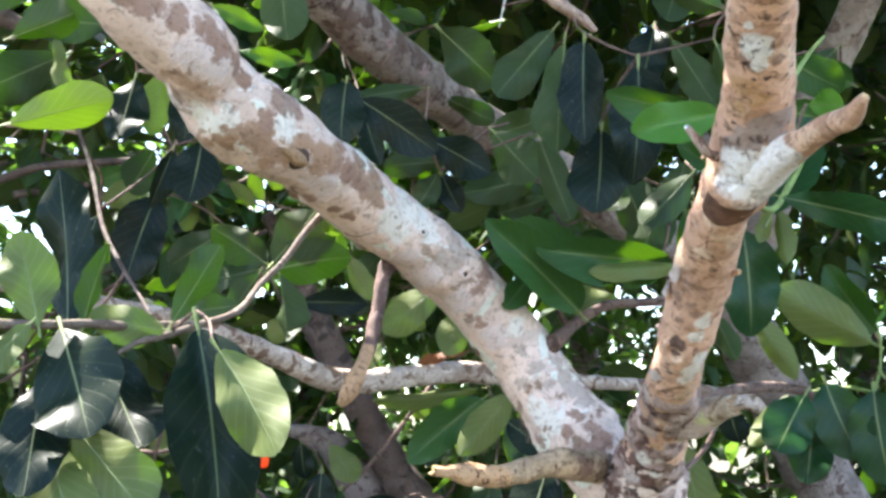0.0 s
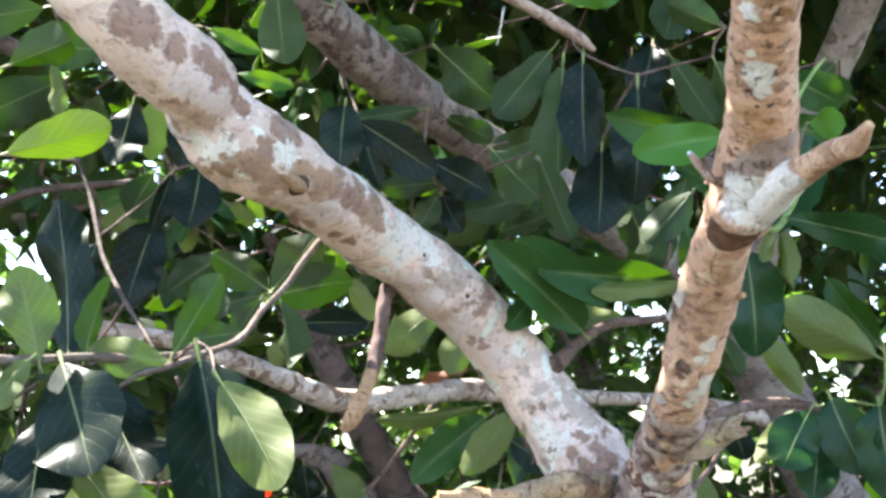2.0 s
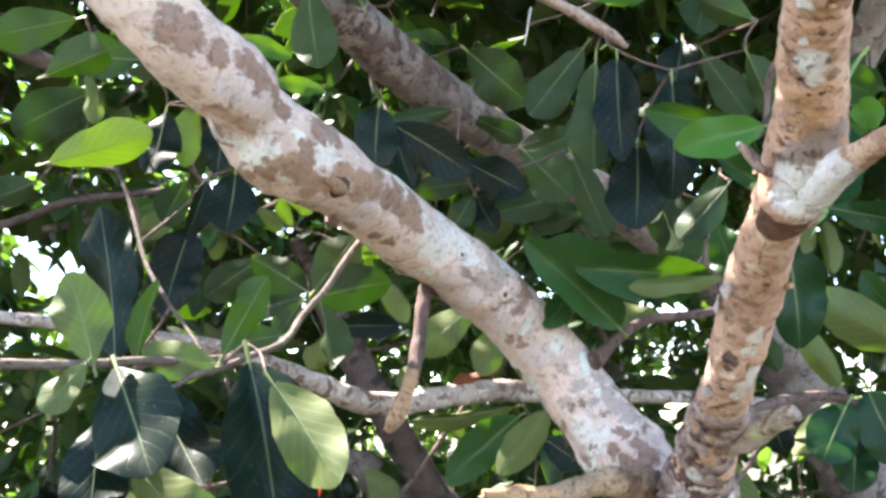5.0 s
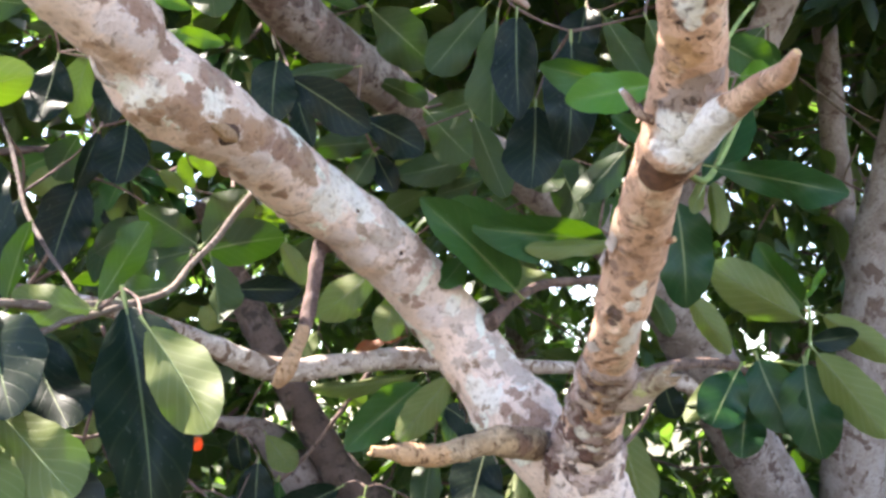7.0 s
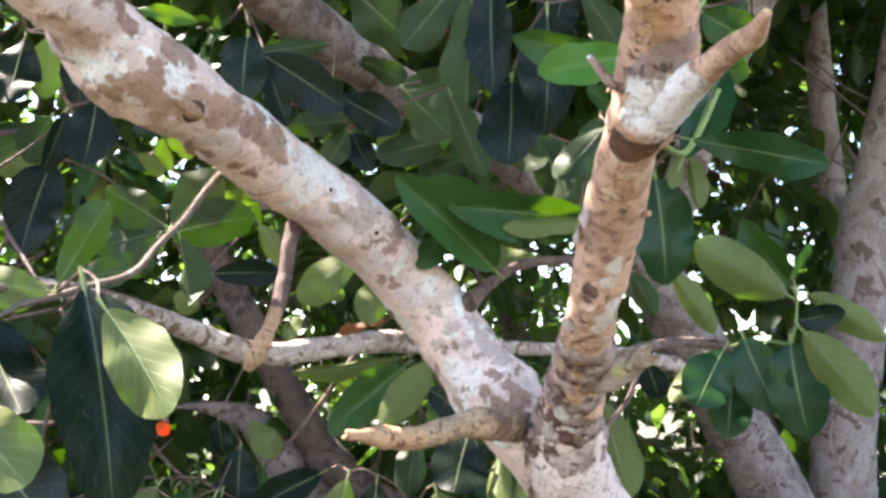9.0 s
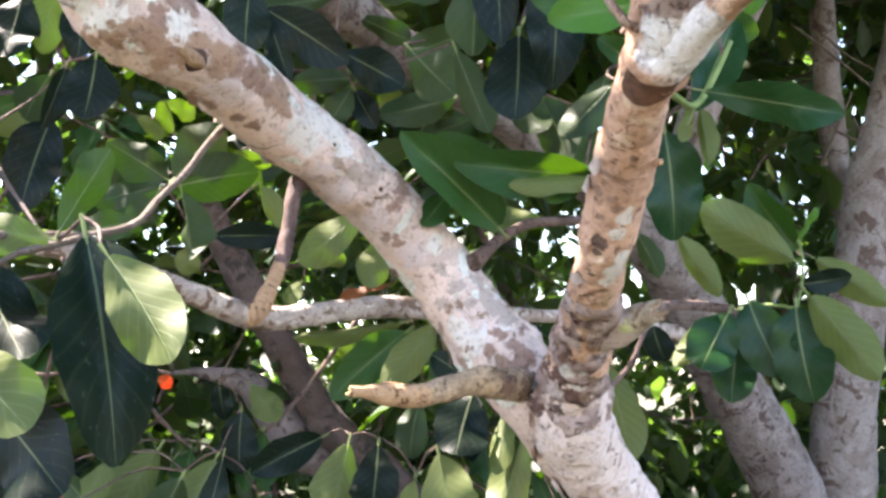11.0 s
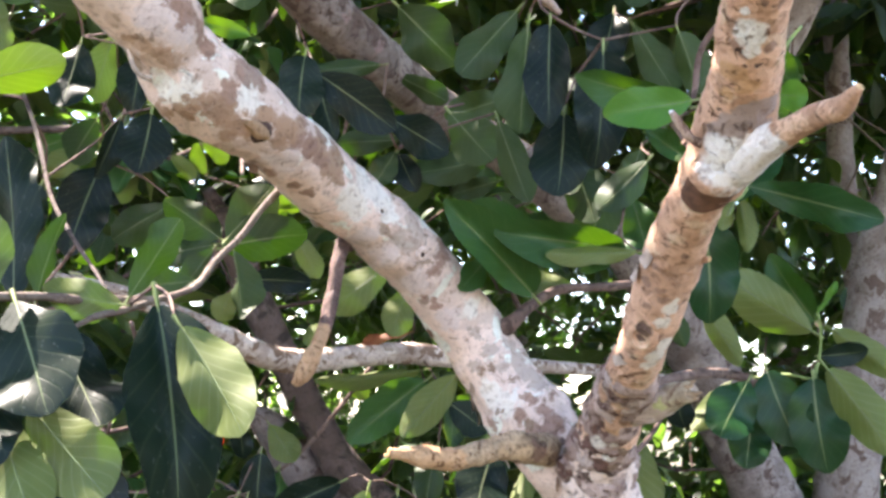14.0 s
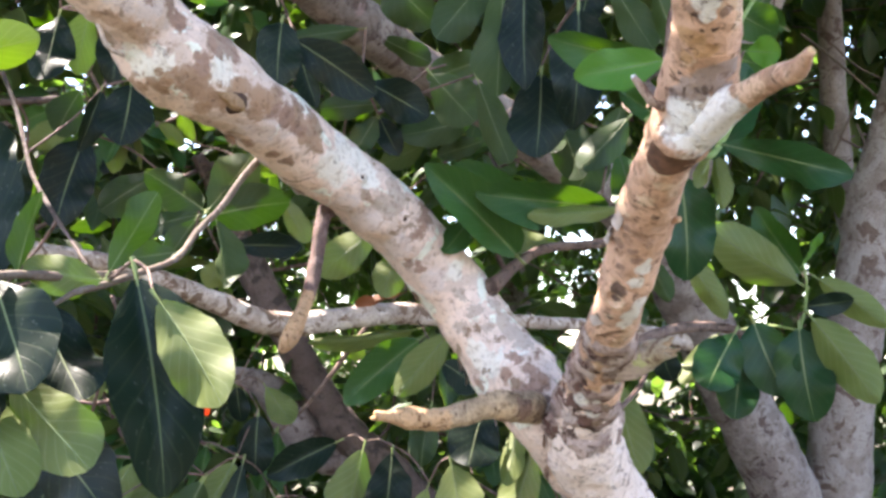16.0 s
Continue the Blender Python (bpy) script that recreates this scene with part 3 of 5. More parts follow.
def leaf_mesh(name, mats, seed, cols=6, rows=16, fullest=0.58, cup=0.10, bend=0.10, wave=0.03, stalk=0.13, point=0.05, fold=0.0, lean=0.0):
    """A leaf one long (y) and one wide (x), upper side +z: two sheets, a raised rib and a stalk. mats: upper, under, stalk."""
    rng = random.Random(seed)
    ph, ph2 = rng.random() * 6, rng.random() * 6
    verts, faces, index, uvs = [], [], [], []

    def half(s):
        k = math.log(0.5) / math.log(fullest)
        w = max(0.0, math.sin(math.pi * s ** k)) ** 0.54 * 0.5
        return w + point * 0.25 * max(0.0, (s - 0.86) / 0.14) * (1 - s) * 4

    def height(x, s):
        return cup * abs(x) * 1.2 - bend * s * s + wave * math.sin(7 * s + ph) * x * 2 + wave * 0.7 * math.sin(13 * s + ph2) * abs(x) * 2 + fold * x * x

    for sheet, lift in ((0, 0.0035), (1, -0.0035)):
        start = len(verts)
        for j in range(rows + 1):
            s = j / rows
            w = half(min(max(s, 0.012), 0.994))
            for i in range(cols + 1):
                x = (2 * i / cols - 1) * w * (1 + 0.05 * math.sin(9 * s + ph + (2.0 if i < cols / 2 else 0.0)) + 0.022 * math.sin(24 * s + ph2 + (1.0 if i < cols / 2 else 0.0)) + 0.012 * math.sin(47 * s + ph + i))
                x += lean * (s * s - s * 0.4)
                rim = 0.0 if i in (0, cols) or j == rows else lift
                verts.append((x, s, height(x, s) + rim))
                uvs.append((i / cols, s))
        for j in range(rows):
            for i in range(cols):
                a = start + j * (cols + 1) + i
                for q in ((a, a + 1, a + cols + 2), (a, a + cols + 2, a + cols + 1)):
                    faces.append(q if sheet == 0 else q[::-1])
                    index.append(sheet)
    # rib below and stalk
    for sign in (1, -1):
        start = len(verts)
        for j in range(rows + 1):
            s = j / rows
            r = 0.011 * (1 - 0.75 * s)
            z = height(0, s)
            m = lean * (s * s - s * 0.4)
            verts += [(m - r, s, z + sign * 0.0036), (m, s, z + sign * (0.0036 + (0.9 if sign < 0 else 0.35) * r)), (m + r, s, z + sign * 0.0036)]
            uvs += [(0.5, s)] * 3
        for j in range(rows):
            for i in range(2):
                a = start + 3 * j + i
                q = (a, a + 1, a + 4, a + 3)
                faces.append(q if sign > 0 else q[::-1])
                index.append(3)
    start = len(verts)
    for j in range(5):
        s = -stalk + (stalk + 0.03) * j / 4
        r = 0.020 - 0.002 * j
        for k in range(6):
            a = 2 * math.pi * k / 6
            verts.append((r * math.cos(a) * 1.6, s, r * 0.7 * math.sin(a) - 0.25 * min(0, s) * -stalk))
            uvs.append((0.5, 0.0))
    for j in range(4):
        for k in range(6):
            a, b = start + 6 * j + k, start + 6 * j + (k + 1) % 6
            faces.append((a, b, b + 6, a + 6))
            index.append(2)
    return mesh_of(name, verts, faces, mats, index, uvs)


def reach(roots, tips, farthest=1.2):
    """Joins every tip to the nearest wood or to the nearest tip that is joined already. Returns pairs of places."""
    roots, tips = np.asarray(roots, float), np.asarray(tips, float)
    d = np.linalg.norm(tips[:, None] - roots[None], axis=2)
    near, best = roots[d.argmin(1)], d.min(1)
    left, pairs = np.ones(len(tips), bool), []
    for _ in range(len(tips)):
        i = int(np.argmin(np.where(left, best, 1e9)))
        left[i] = False
        if best[i] <= farthest:
            pairs.append((near[i].copy(), tips[i]))
        e = np.linalg.norm(tips - tips[i], axis=1)
        closer = left & (e < best)
        best[closer], near[closer] = e[closer], tips[i]
    return pairs


def branchlets(clumps, roots, parent, radius=0.006, seed=3):
    """Thin wood inside a crown, from clump to clump, as one mesh."""
    rng = np.random.default_rng(seed)
    verts, faces = [], []
    for a, b in reach(roots, clumps, 2.5):
        w = b - a
        if np.linalg.norm(w) < 0.02:
            continue
        mid = (a + b) / 2 + rng.normal(size=3) * 0.07 * np.linalg.norm(w)
        side = np.cross(w, (0.31, 0.2, 0.93))
        side /= np.linalg.norm(side)
        other = np.cross(w / np.linalg.norm(w), side)
        n = len(verts)
        for p, r in ((a, radius), (mid, radius * 0.85), (b, radius * 0.6)):
            verts += [tuple(p + (side * math.cos(k * 1.2566) + other * math.sin(k * 1.2566)) * r) for k in range(5)]
        faces += [(n + 5 * j + k, n + 5 * j + (k + 1) % 5, n + 5 * j + 5 + (k + 1) % 5, n + 5 * j + 5 + k) for j in range(2) for k in range(5)]
    return part("brushwood", mesh_of("brushwood", verts, faces, [M_TWIG]), parent, "thin brown wood inside the crown", "stuff")


def leaf_pose(base, tip, normal, width):
    b, p = Vector(base), Vector(tip)
    y = (p - b)
    long = y.length
    y.normalize()
    z = Vector(normal)
    z = (z - y * z.dot(y)).normalized()
    x = y.cross(z)
    m = Matrix((x * width, y * long, z * long)).transposed().to_4x4()
    m.translation = b
    return m


def foliage(name, clumps, per, size, mats, seed, parent, label, two_sided=True, spread=0.16, droop=0.6):
    """Many leaves in loose whorls round each clump's middle, as one mesh."""
    rng = np.random.default_rng(seed)
    cols, rows = 2, 4 if two_sided else 3
    k = math.log(0.5) / math.log(0.57)
    tv, tu = [], []
    for j in range(rows + 1):
        s = j / rows
        w = 0.5 * max(0.04, math.sin(math.pi * min(max(s, 0.03), 0.985) ** k)) ** 0.75
        for i in range(cols + 1):
            x = (i / cols * 2 - 1) * w
            tv.append((x, s, 0.16 * abs(x) - 0.16 * s * s + 0.03 * math.sin(6 * s) * (1 if i else -1)))
            tu.append((i / cols, s))
    tv, tu = np.array(tv), np.array(tu)
    tf = np.array([(j * 3 + i, j * 3 + i + 1, j * 3 + i + 4, j * 3 + i + 3) for j in range(rows) for i in range(cols)])
    ti = np.zeros(len(tf), int)
    if two_sided:
        low = tv.copy()
        low[:, 2] -= 0.006
        tf = np.vstack([tf, tf[:, [2, 1, 0, 3]] + len(tv)])
        ti = np.r_[ti, np.ones(len(ti), int)]
        tv, tu = np.vstack([tv, low]), np.vstack([tu, tu])
    c = np.repeat(np.array(clumps, float), per, axis=0)
    n = len(c)
    out = rng.normal(size=(n, 3))
    out[:, 2] = out[:, 2] * 0.6 - droop * rng.uniform(0.3, 1.6, n)
    out /= np.linalg.norm(out, axis=1)[:, None]
    up = rng.normal(size=(n, 3)) * 0.55 + (0, 0, 1)
    x = np.cross(out, up)
    x /= np.linalg.norm(x, axis=1)[:, None]
    z = np.cross(x, out)
    long = rng.uniform(size[0], size[1], n)
    wide = long * rng.uniform(0.42, 0.58, n)
    at = c + out * rng.uniform(0.0, spread, (n, 1)) + rng.normal(size=(n, 3)) * spread * 0.35
    v = (at[:, None] + tv[None, :, :1] * (x * wide[:, None])[:, None] + tv[None, :, 1:2] * (out * long[:, None])[:, None]
         + tv[None, :, 2:] * (z * long[:, None])[:, None]).reshape(-1, 3)
    f = (tf[None] + (np.arange(n) * len(tv))[:, None, None]).reshape(-1, 4)
    me = bpy.data.meshes.new(name)
    me.vertices.add(len(v))
    me.vertices.foreach_set("co", v.astype(np.float32).ravel())
    me.loops.add(f.size)
    me.loops.foreach_set("vertex_index", f.astype(np.int32).ravel())
    me.polygons.add(len(f))
    me.polygons.foreach_set("loop_start", np.arange(0, f.size, 4, dtype=np.int32))
    me.update(calc_edges=True)
    for m in mats:
        me.materials.append(m)
    me.polygons.foreach_set("material_index", np.tile(ti, n).astype(np.int32))
    me.polygons.foreach_set("use_smooth", np.ones(len(f), bool))
    me.uv_layers.new(name="uv").data.foreach_set("uv", np.tile(tu, (n, 1))[f.ravel()].astype(np.float32).ravel())
    me.update()
    return part(name, me, parent, label, "stuff")


# ---- ground ----
M_GROUND, gn, gl = shader("leaf_litter_soil")
g_at = gn.new("ShaderNodeNewGeometry").outputs["Position"]
g_wide, g_fine = node(gn, "TexNoise", Scale=0.7, Detail=5.0), node(gn, "TexNoise", Scale=14.0, Detail=6.0, Roughness=0.7)
gl.new(g_at, g_wide.inputs["Vector"])
gl.new(g_at, g_fine.inputs["Vector"])
g_col = ramp(gn, gl, g_wide.outputs["Fac"], [(0.38, (0.045, 0.065, 0.022)), (0.50, (0.10, 0.085, 0.05)), (0.65, (0.12, 0.085, 0.05))])
g_col = blend(gn, gl, 0.9, g_col, ramp(gn, gl, g_fine.outputs["Fac"], [(0.35, (0.45, 0.42, 0.38)), (0.55, (1, 1, 1)), (0.7, (1.25, 1.1, 0.9))]), "MULTIPLY")
gl.new(g_col, gn["Principled BSDF"].inputs["Base Color"])
gn["Principled BSDF"].inputs["Roughness"].default_value = 0.95
g_bump = node(gn, "Bump", Strength=0.8, Distance=0.03)
gl.new(g_fine.outputs["Fac"], g_bump.inputs["Height"])
gl.new(g_bump.outputs[0], gn["Principled BSDF"].inputs["Normal"])
gv, gf = [], []
xs = [(-1 if i < 0 else 1) * 400.0 * (abs(i) / 20) ** 3 for i in range(-20, 21)]
for j in range(41):
    for i in range(41):
        x, y = xs[i], xs[j]
        near = max(0.0, 1 - math.hypot(x, y) / 60)
        gv.append((x, y, 0.12 * near * noise.noise(Vector((x * 0.4, y * 0.4, 0)))))
for j in range(40):
    for i in range(40):
        a = j * 41 + i
        gf.append((a, a + 1, a + 42, a + 41))
tagged(new("ground", mesh_of("ground", gv, gf, [M_GROUND])), "brown soil with leaf litter under the trees", "ground", "", "structure")

# ---- the pale forked tree ----
near_tree = tree("tree", (1.9, 3.3, 0), "pale forked fruit tree with peeling bark and large leaves")
P_MAIN = [(-0.491, 1.025, 2.246, 0.0462), (-0.432, 1.083, 2.179, 0.0483), (-0.365, 1.143, 2.103, 0.0518), (-0.315, 1.207, 2.066, 0.0531), (-0.303, 1.245, 2.046, 0.0504), (-0.297, 1.262, 2.037, 0.0553), (-0.275, 1.295, 2.014, 0.0616), (-0.239, 1.336, 1.996, 0.0575), (-0.194, 1.387, 1.977, 0.0527), (-0.094, 1.563, 1.924, 0.0539), (0.014, 1.679, 1.858, 0.0558), (0.120, 1.772, 1.747, 0.0575), (0.189, 1.784, 1.651, 0.0633), (0.238, 1.754, 1.575, 0.0685), (0.288, 1.745, 1.512, 0.0640), (0.344, 1.800, 1.440, 0.0630), (0.438, 1.895, 1.342, 0.0540)]
P_RIGHT = [(0.233, 0.648, 1.980, 0.0240), (0.249, 0.732, 1.954, 0.0263), (0.267, 0.818, 1.923, 0.0286), (0.284, 0.882, 1.897, 0.0311), (0.294, 0.938, 1.867, 0.0376), (0.290, 0.973, 1.841, 0.0332), (0.288, 0.990, 1.833, 0.0326), (0.287, 1.001, 1.827, 0.0284), (0.285, 1.022, 1.820, 0.0278), (0.294, 1.124, 1.788, 0.0328), (0.295, 1.204, 1.736, 0.0335), (0.295, 1.295, 1.676, 0.0314)]
P_TRUNK = [(0.317, 1.473, 1.626, 0.0376), (0.320, 1.564, 1.580, 0.0440), (0.323, 1.641, 1.531, 0.0530), (0.330, 1.697, 1.485, 0.0646), (0.364, 1.772, 1.427, 0.0645), (0.439, 1.889, 1.337, 0.0647), (0.565, 2.019, 1.191, 0.0659), (0.812, 2.270, 0.900, 0.0785), (1.108, 2.549, 0.509, 0.1009)]
P_TRUNK += [(1.45, 2.85, 0.45, 0.115), (1.75, 3.15, 0.12, 0.14), (1.9, 3.3, -0.1, 0.17)]
P_RIGHT += P_TRUNK
near_limb = part("limb", limb("limb", P_MAIN, M_LIMB, 40, 0.007, 0.12), near_tree, "thick pale limb with brown peeled patches")
near_trunk = part("trunk", limb("trunk", P_RIGHT, M_TAN, 48, 0.005, 0.11, 24), near_tree, "pale trunk that turns orange-tan above the fork, flaking")
part("stub", limb("stub", [(0.292, 0.973, 1.838, 0.0288), (0.303, 0.931, 1.845, 0.0244), (0.311, 0.899, 1.847, 0.0175), (0.315, 0.868, 1.847, 0.0129), (0.321, 0.817, 1.848, 0.0108), (0.322, 0.777, 1.843, 0.0099), (0.321, 0.746, 1.849, 0.0039)], M_STUB, 24, 0.005, 0.10, 22, 0.9, M_WOOD), near_tree, "broken whitish branch stub")
part("stub", limb("stub", [(0.322, 1.545, 1.598, 0.0290), (0.340, 1.482, 1.610, 0.0275), (0.358, 1.432, 1.618, 0.0235), (0.373, 1.398, 1.626, 0.0177), (0.385, 1.381, 1.631, 0.0137)], M_MSTUB, 28, 0.005, 0.22, 26, 1.3, M_HEART), near_tree, "short greenish branch stub")
part("stub", limb("stub", [(0.302, 1.750, 1.530, 0.0200), (0.228, 1.662, 1.542, 0.0240), (0.178, 1.609, 1.549, 0.0209), (0.122, 1.574, 1.538, 0.0169), (0.079, 1.558, 1.531, 0.0167), (0.037, 1.540, 1.535, 0.0157), (-0.011, 1.511, 1.540, 0.0081)], M_LSTUB, 24, 0.005, 0.24, 22, 1.6, M_WOOD), near_tree, "broken stub with bare orange wood")
part("broken_twig", limb("broken_twig", [(-0.073, 1.661, 1.875, 0.0184), (-0.092, 1.606, 1.848, 0.0124), (-0.102, 1.578, 1.777, 0.0112), (-0.110, 1.547, 1.727, 0.0109), (-0.121, 1.513, 1.689, 0.0115), (-0.131, 1.498, 1.663, 0.0137), (-0.140, 1.491, 1.646, 0.0120), (-0.150, 1.494, 1.635, 0.0048)], M_BTWIG, 16, 0.006, 0.16, 30, 0.8, M_WOOD), near_tree, "dead brown twig with a pale broken end")


def on_limb(points, place):
    """The spot of a limb's surface that lies nearest to a place, and the way out of it."""
    s = spline(points, 0.01)
    q = np.array(place)
    i = int(np.argmin(np.linalg.norm(s[:, :3] - q, axis=1)))
    way = s[min(i + 1, len(s) - 1), :3] - s[max(i - 1, 0), :3]
    way /= np.linalg.norm(way)
    d = q - s[i, :3]
    d -= way * (d @ way)
    d /= np.linalg.norm(d)
    return Vector(s[i, :3] + d * s[i, 3]), Vector(d), Vector(way)


def knot(points, place, size, hollow=0.5, stretch=1.0, rim=M_LIMB, core=M_SCAR):
    """A healed branch scar: a raised uneven ring round a sunken dark middle."""
    at, out, along = on_limb(points, place)
    side = out.cross(along)
    verts, faces, index = [], [], []
    rings = ((1.7, -0.22), (1.35, 0.10), (1.0, 0.24), (0.72, 0.16), (hollow, -0.05))
    n = 18
    for r, h in rings:
        for k in range(n):
            a = 2 * math.pi * k / n
            w = 1 + 0.13 * noise.noise(Vector((math.cos(a) * 2, math.sin(a) * 2, at.x * 50)))
            verts.append(tuple(at + (along * math.cos(a) * stretch + side * math.sin(a)) * r * size * w + out * h * size))
    for j in range(len(rings) - 1):
        for k in range(n):
            faces.append((j * n + k, j * n + (k + 1) % n, (j + 1) * n + (k + 1) % n, (j + 1) * n + k)[::-1])
            index.append(0)
    verts.append(tuple(at - out * 0.18 * size))
    for k in range(n):
        j = (len(rings) - 1) * n
        faces.append((j + k, j + (k + 1) % n, len(verts) - 1)[::-1])
        index.append(1)
    part("knot", mesh_of("knot", verts, faces, [rim, core], index), near_limb if points is P_MAIN else near_trunk)


M_TONGUE = bark("ochre_bark", (0.42, 0.27, 0.15), (0.33, 0.20, 0.11), (0.20, 0.11, 0.06), 0.55, scale=2.0, lichens=0.1)


def tongue(points, start, end, wide, high):
    """A tongue of old bark grown over a lost branch. A raised dark sheet round its tip paints the slot's shadow."""
    a, _, _ = on_limb(points, start)
    b, out, _ = on_limb(points, end)
    way = b - a
    side = out.cross(way).normalized()
    for name, mat, grow, lift, u0, shift in (("bark_slot", M_SCAR, 1.5, 0.4, 0.3, 0.10), ("bark_tongue", M_TONGUE, 1.0, 1.0, 0.0, 0.0)):
        verts, faces = [], []
        for j in range(15):
            u = u0 + (1 - u0) * j / 14
            w = wide * grow * (0.45 + 0.55 * min(1, u / 0.6)) * math.sqrt(max(0.0, 1 - max(0.0, (u - 0.72) / 0.28) ** 2))
            for k in range(11):
                v = -1 + k / 5
                wob = 1 + 0.25 * noise.noise(Vector((u * 5, v * 2, 3.0)))
                h = high * lift * (1 - v * v) ** 0.6 * min(1.0, u * 1.6 + 0.1) * wob - 0.003
                verts.append(tuple(a + way * (u + shift) + side * (v * w * wob) + out * h))
        for j in range(14):
            for k in range(10):
                q = j * 11 + k
                faces.append((q, q + 11, q + 12, q + 1))
        part(name, mesh_of(name, verts, faces, [mat]), near_limb)


tongue(P_MAIN, (-0.231, 1.318, 1.985), (-0.188, 1.340, 1.957), 0.011, 0.013)
knot(P_MAIN, (0.037, 1.636, 1.845), 0.008, 0.5)
knot(P_MAIN, (-0.032, 1.561, 1.901), 0.005, 0.6, 1.4)
knot(P_MAIN, (0.131, 1.738, 1.669), 0.007, 0.5, 1.6)
knot(P_RIGHT, (0.253, 0.720, 1.931), 0.009, 0.5, 0.8, M_TAN, M_NOTCH)
knot(P_RIGHT, (0.283, 1.305, 1.649), 0.010, 0.45, 1.0, M_TAN, M_WOOD)
knot(P_RIGHT, (0.286, 1.226, 1.702), 0.013, 0.75, 1.2, M_TAN)
knot(P_TRUNK, (0.398, 1.754, 1.367), 0.013, 0.5, 1.0, M_ROSE, M_FLAKE)

sleeve_s = spline(P_RIGHT, 0.02)
sleeve_i, sleeve_j = (int(np.argmin(np.linalg.norm(sleeve_s[:, :3] - np.array(p), axis=1))) for p in ((0.297, 1.323, 1.673), (0.329, 1.685, 1.494)))
P_SLEEVE = [(*p[:3], p[3] * (0.95 if k in (0, sleeve_j - sleeve_i) else 1.06)) for k, p in enumerate(sleeve_s[sleeve_i:sleeve_j + 1])]
part("bark_sleeve", limb("bark_sleeve", P_SLEEVE, M_SLEEVE, 48, 0.004, 0.20, 26), near_trunk, "rugged purple-brown flaking bark above the fork")
# flaking bark: thin curled plates that stand off the limb
M_PEEL = plain("pale_peel", (0.42, 0.33, 0.28), 0.9, 0.35, 70.0)
flake_rng = random.Random(8)


def flake(points, at_share, angle, size, material, lift=0.25):
    s = spline(points, 0.01)
    i = min(len(s) - 2, max(1, int(at_share * len(s))))
    way = Vector(s[i + 1, :3] - s[i - 1, :3]).normalized()
    side = way.cross(Vector((0.2, -1, 0.1))).normalized()
    out = side.cross(way)
    d = (side * math.sin(angle) - out * math.cos(angle)).normalized()
    e = way.cross(d)
    r = s[i, 3]
    verts, faces = [], []
    turn = flake_rng.uniform(-0.6, 0.6)
    n, mrows = 5, 5
    for sheet in (0, 1):
        for j in range(mrows):
            for k in range(n):
                u, v = (k / (n - 1) - 0.5), (j / (mrows - 1) - 0.5)
                ragged = 1 + 0.35 * noise.noise(Vector((u * 4, v * 4, at_share * 90 + angle * 7)))
                a, b = u * size * ragged, v * size * 0.7 * ragged
                x, y = a * math.cos(turn) - b * math.sin(turn), a * math.sin(turn) + b * math.cos(turn)
                ang = y / r
                rad = r * 1.03 + lift * size * max(0.0, u + 0.35) ** 2 * 1.6 + sheet * 0.0015
                verts.append(tuple(Vector(s[i, :3]) + way * x + (d * math.cos(ang) + e * math.sin(ang)) * rad))
    for sheet in (0, 1):
        for j in range(mrows - 1):
            for k in range(n - 1):
                q = sheet * n * mrows + j * n + k
                f = (q, q + 1, q + n + 1, q + n)
                faces.append(f if sheet else f[::-1])
    part("bark_flake", mesh_of("bark_flake", verts, faces, [material]), near_limb if points is P_MAIN else near_trunk)


for k in range(46):
    flake(P_RIGHT, flake_rng.uniform(0.26, 0.370), flake_rng.uniform(-1.25, 1.25), flake_rng.uniform(0.020, 0.050), flake_rng.choice((M_FLAKE, M_FLAKE, M_ROSE, M_PEEL, M_SCAR)), flake_rng.uniform(0.08, 0.28))
for k in range(14):
    flake(P_RIGHT, flake_rng.uniform(0.08, 0.27), flake_rng.uniform(-1.5, 1.5), flake_rng.uniform(0.010, 0.022), flake_rng.choice((M_FLAKE, M_PEEL, M_WOOD)), 0.2)
for k in range(40):
    flake(P_MAIN, flake_rng.uniform(0.70, 0.82), flake_rng.uniform(-1.3, 1.3), flake_rng.uniform(0.012, 0.034), flake_rng.choice((M_FLAKE, M_PEEL, M_PEEL)), flake_rng.uniform(0.1, 0.4))
for k in range(22):
    flake(P_MAIN, flake_rng.uniform(0.10, 0.70), flake_rng.uniform(-1.6, 1.6), flake_rng.uniform(0.010, 0.028), flake_rng.choice((M_FLAKE, M_PEEL, M_PEEL)), 0.15)
for k in range(12):
    flake(P_TRUNK, flake_rng.uniform(0.05, 0.35), flake_rng.uniform(-1.2, 1.2), flake_rng.uniform(0.012, 0.03), flake_rng.choice((M_FLAKE, M_ROSE)), 0.08)
peel = [(-0.341, 1.208, 2.024) + (0.003,), (-0.330, 1.211, 1.995) + (0.0028,), (-0.315, 1.251, 1.995) + (0.003,)]
part("bark_strip", limb("bark_strip", peel, M_PEEL, 8, 0.006, 0.2, 60), near_limb, "loose curled strip of bark")
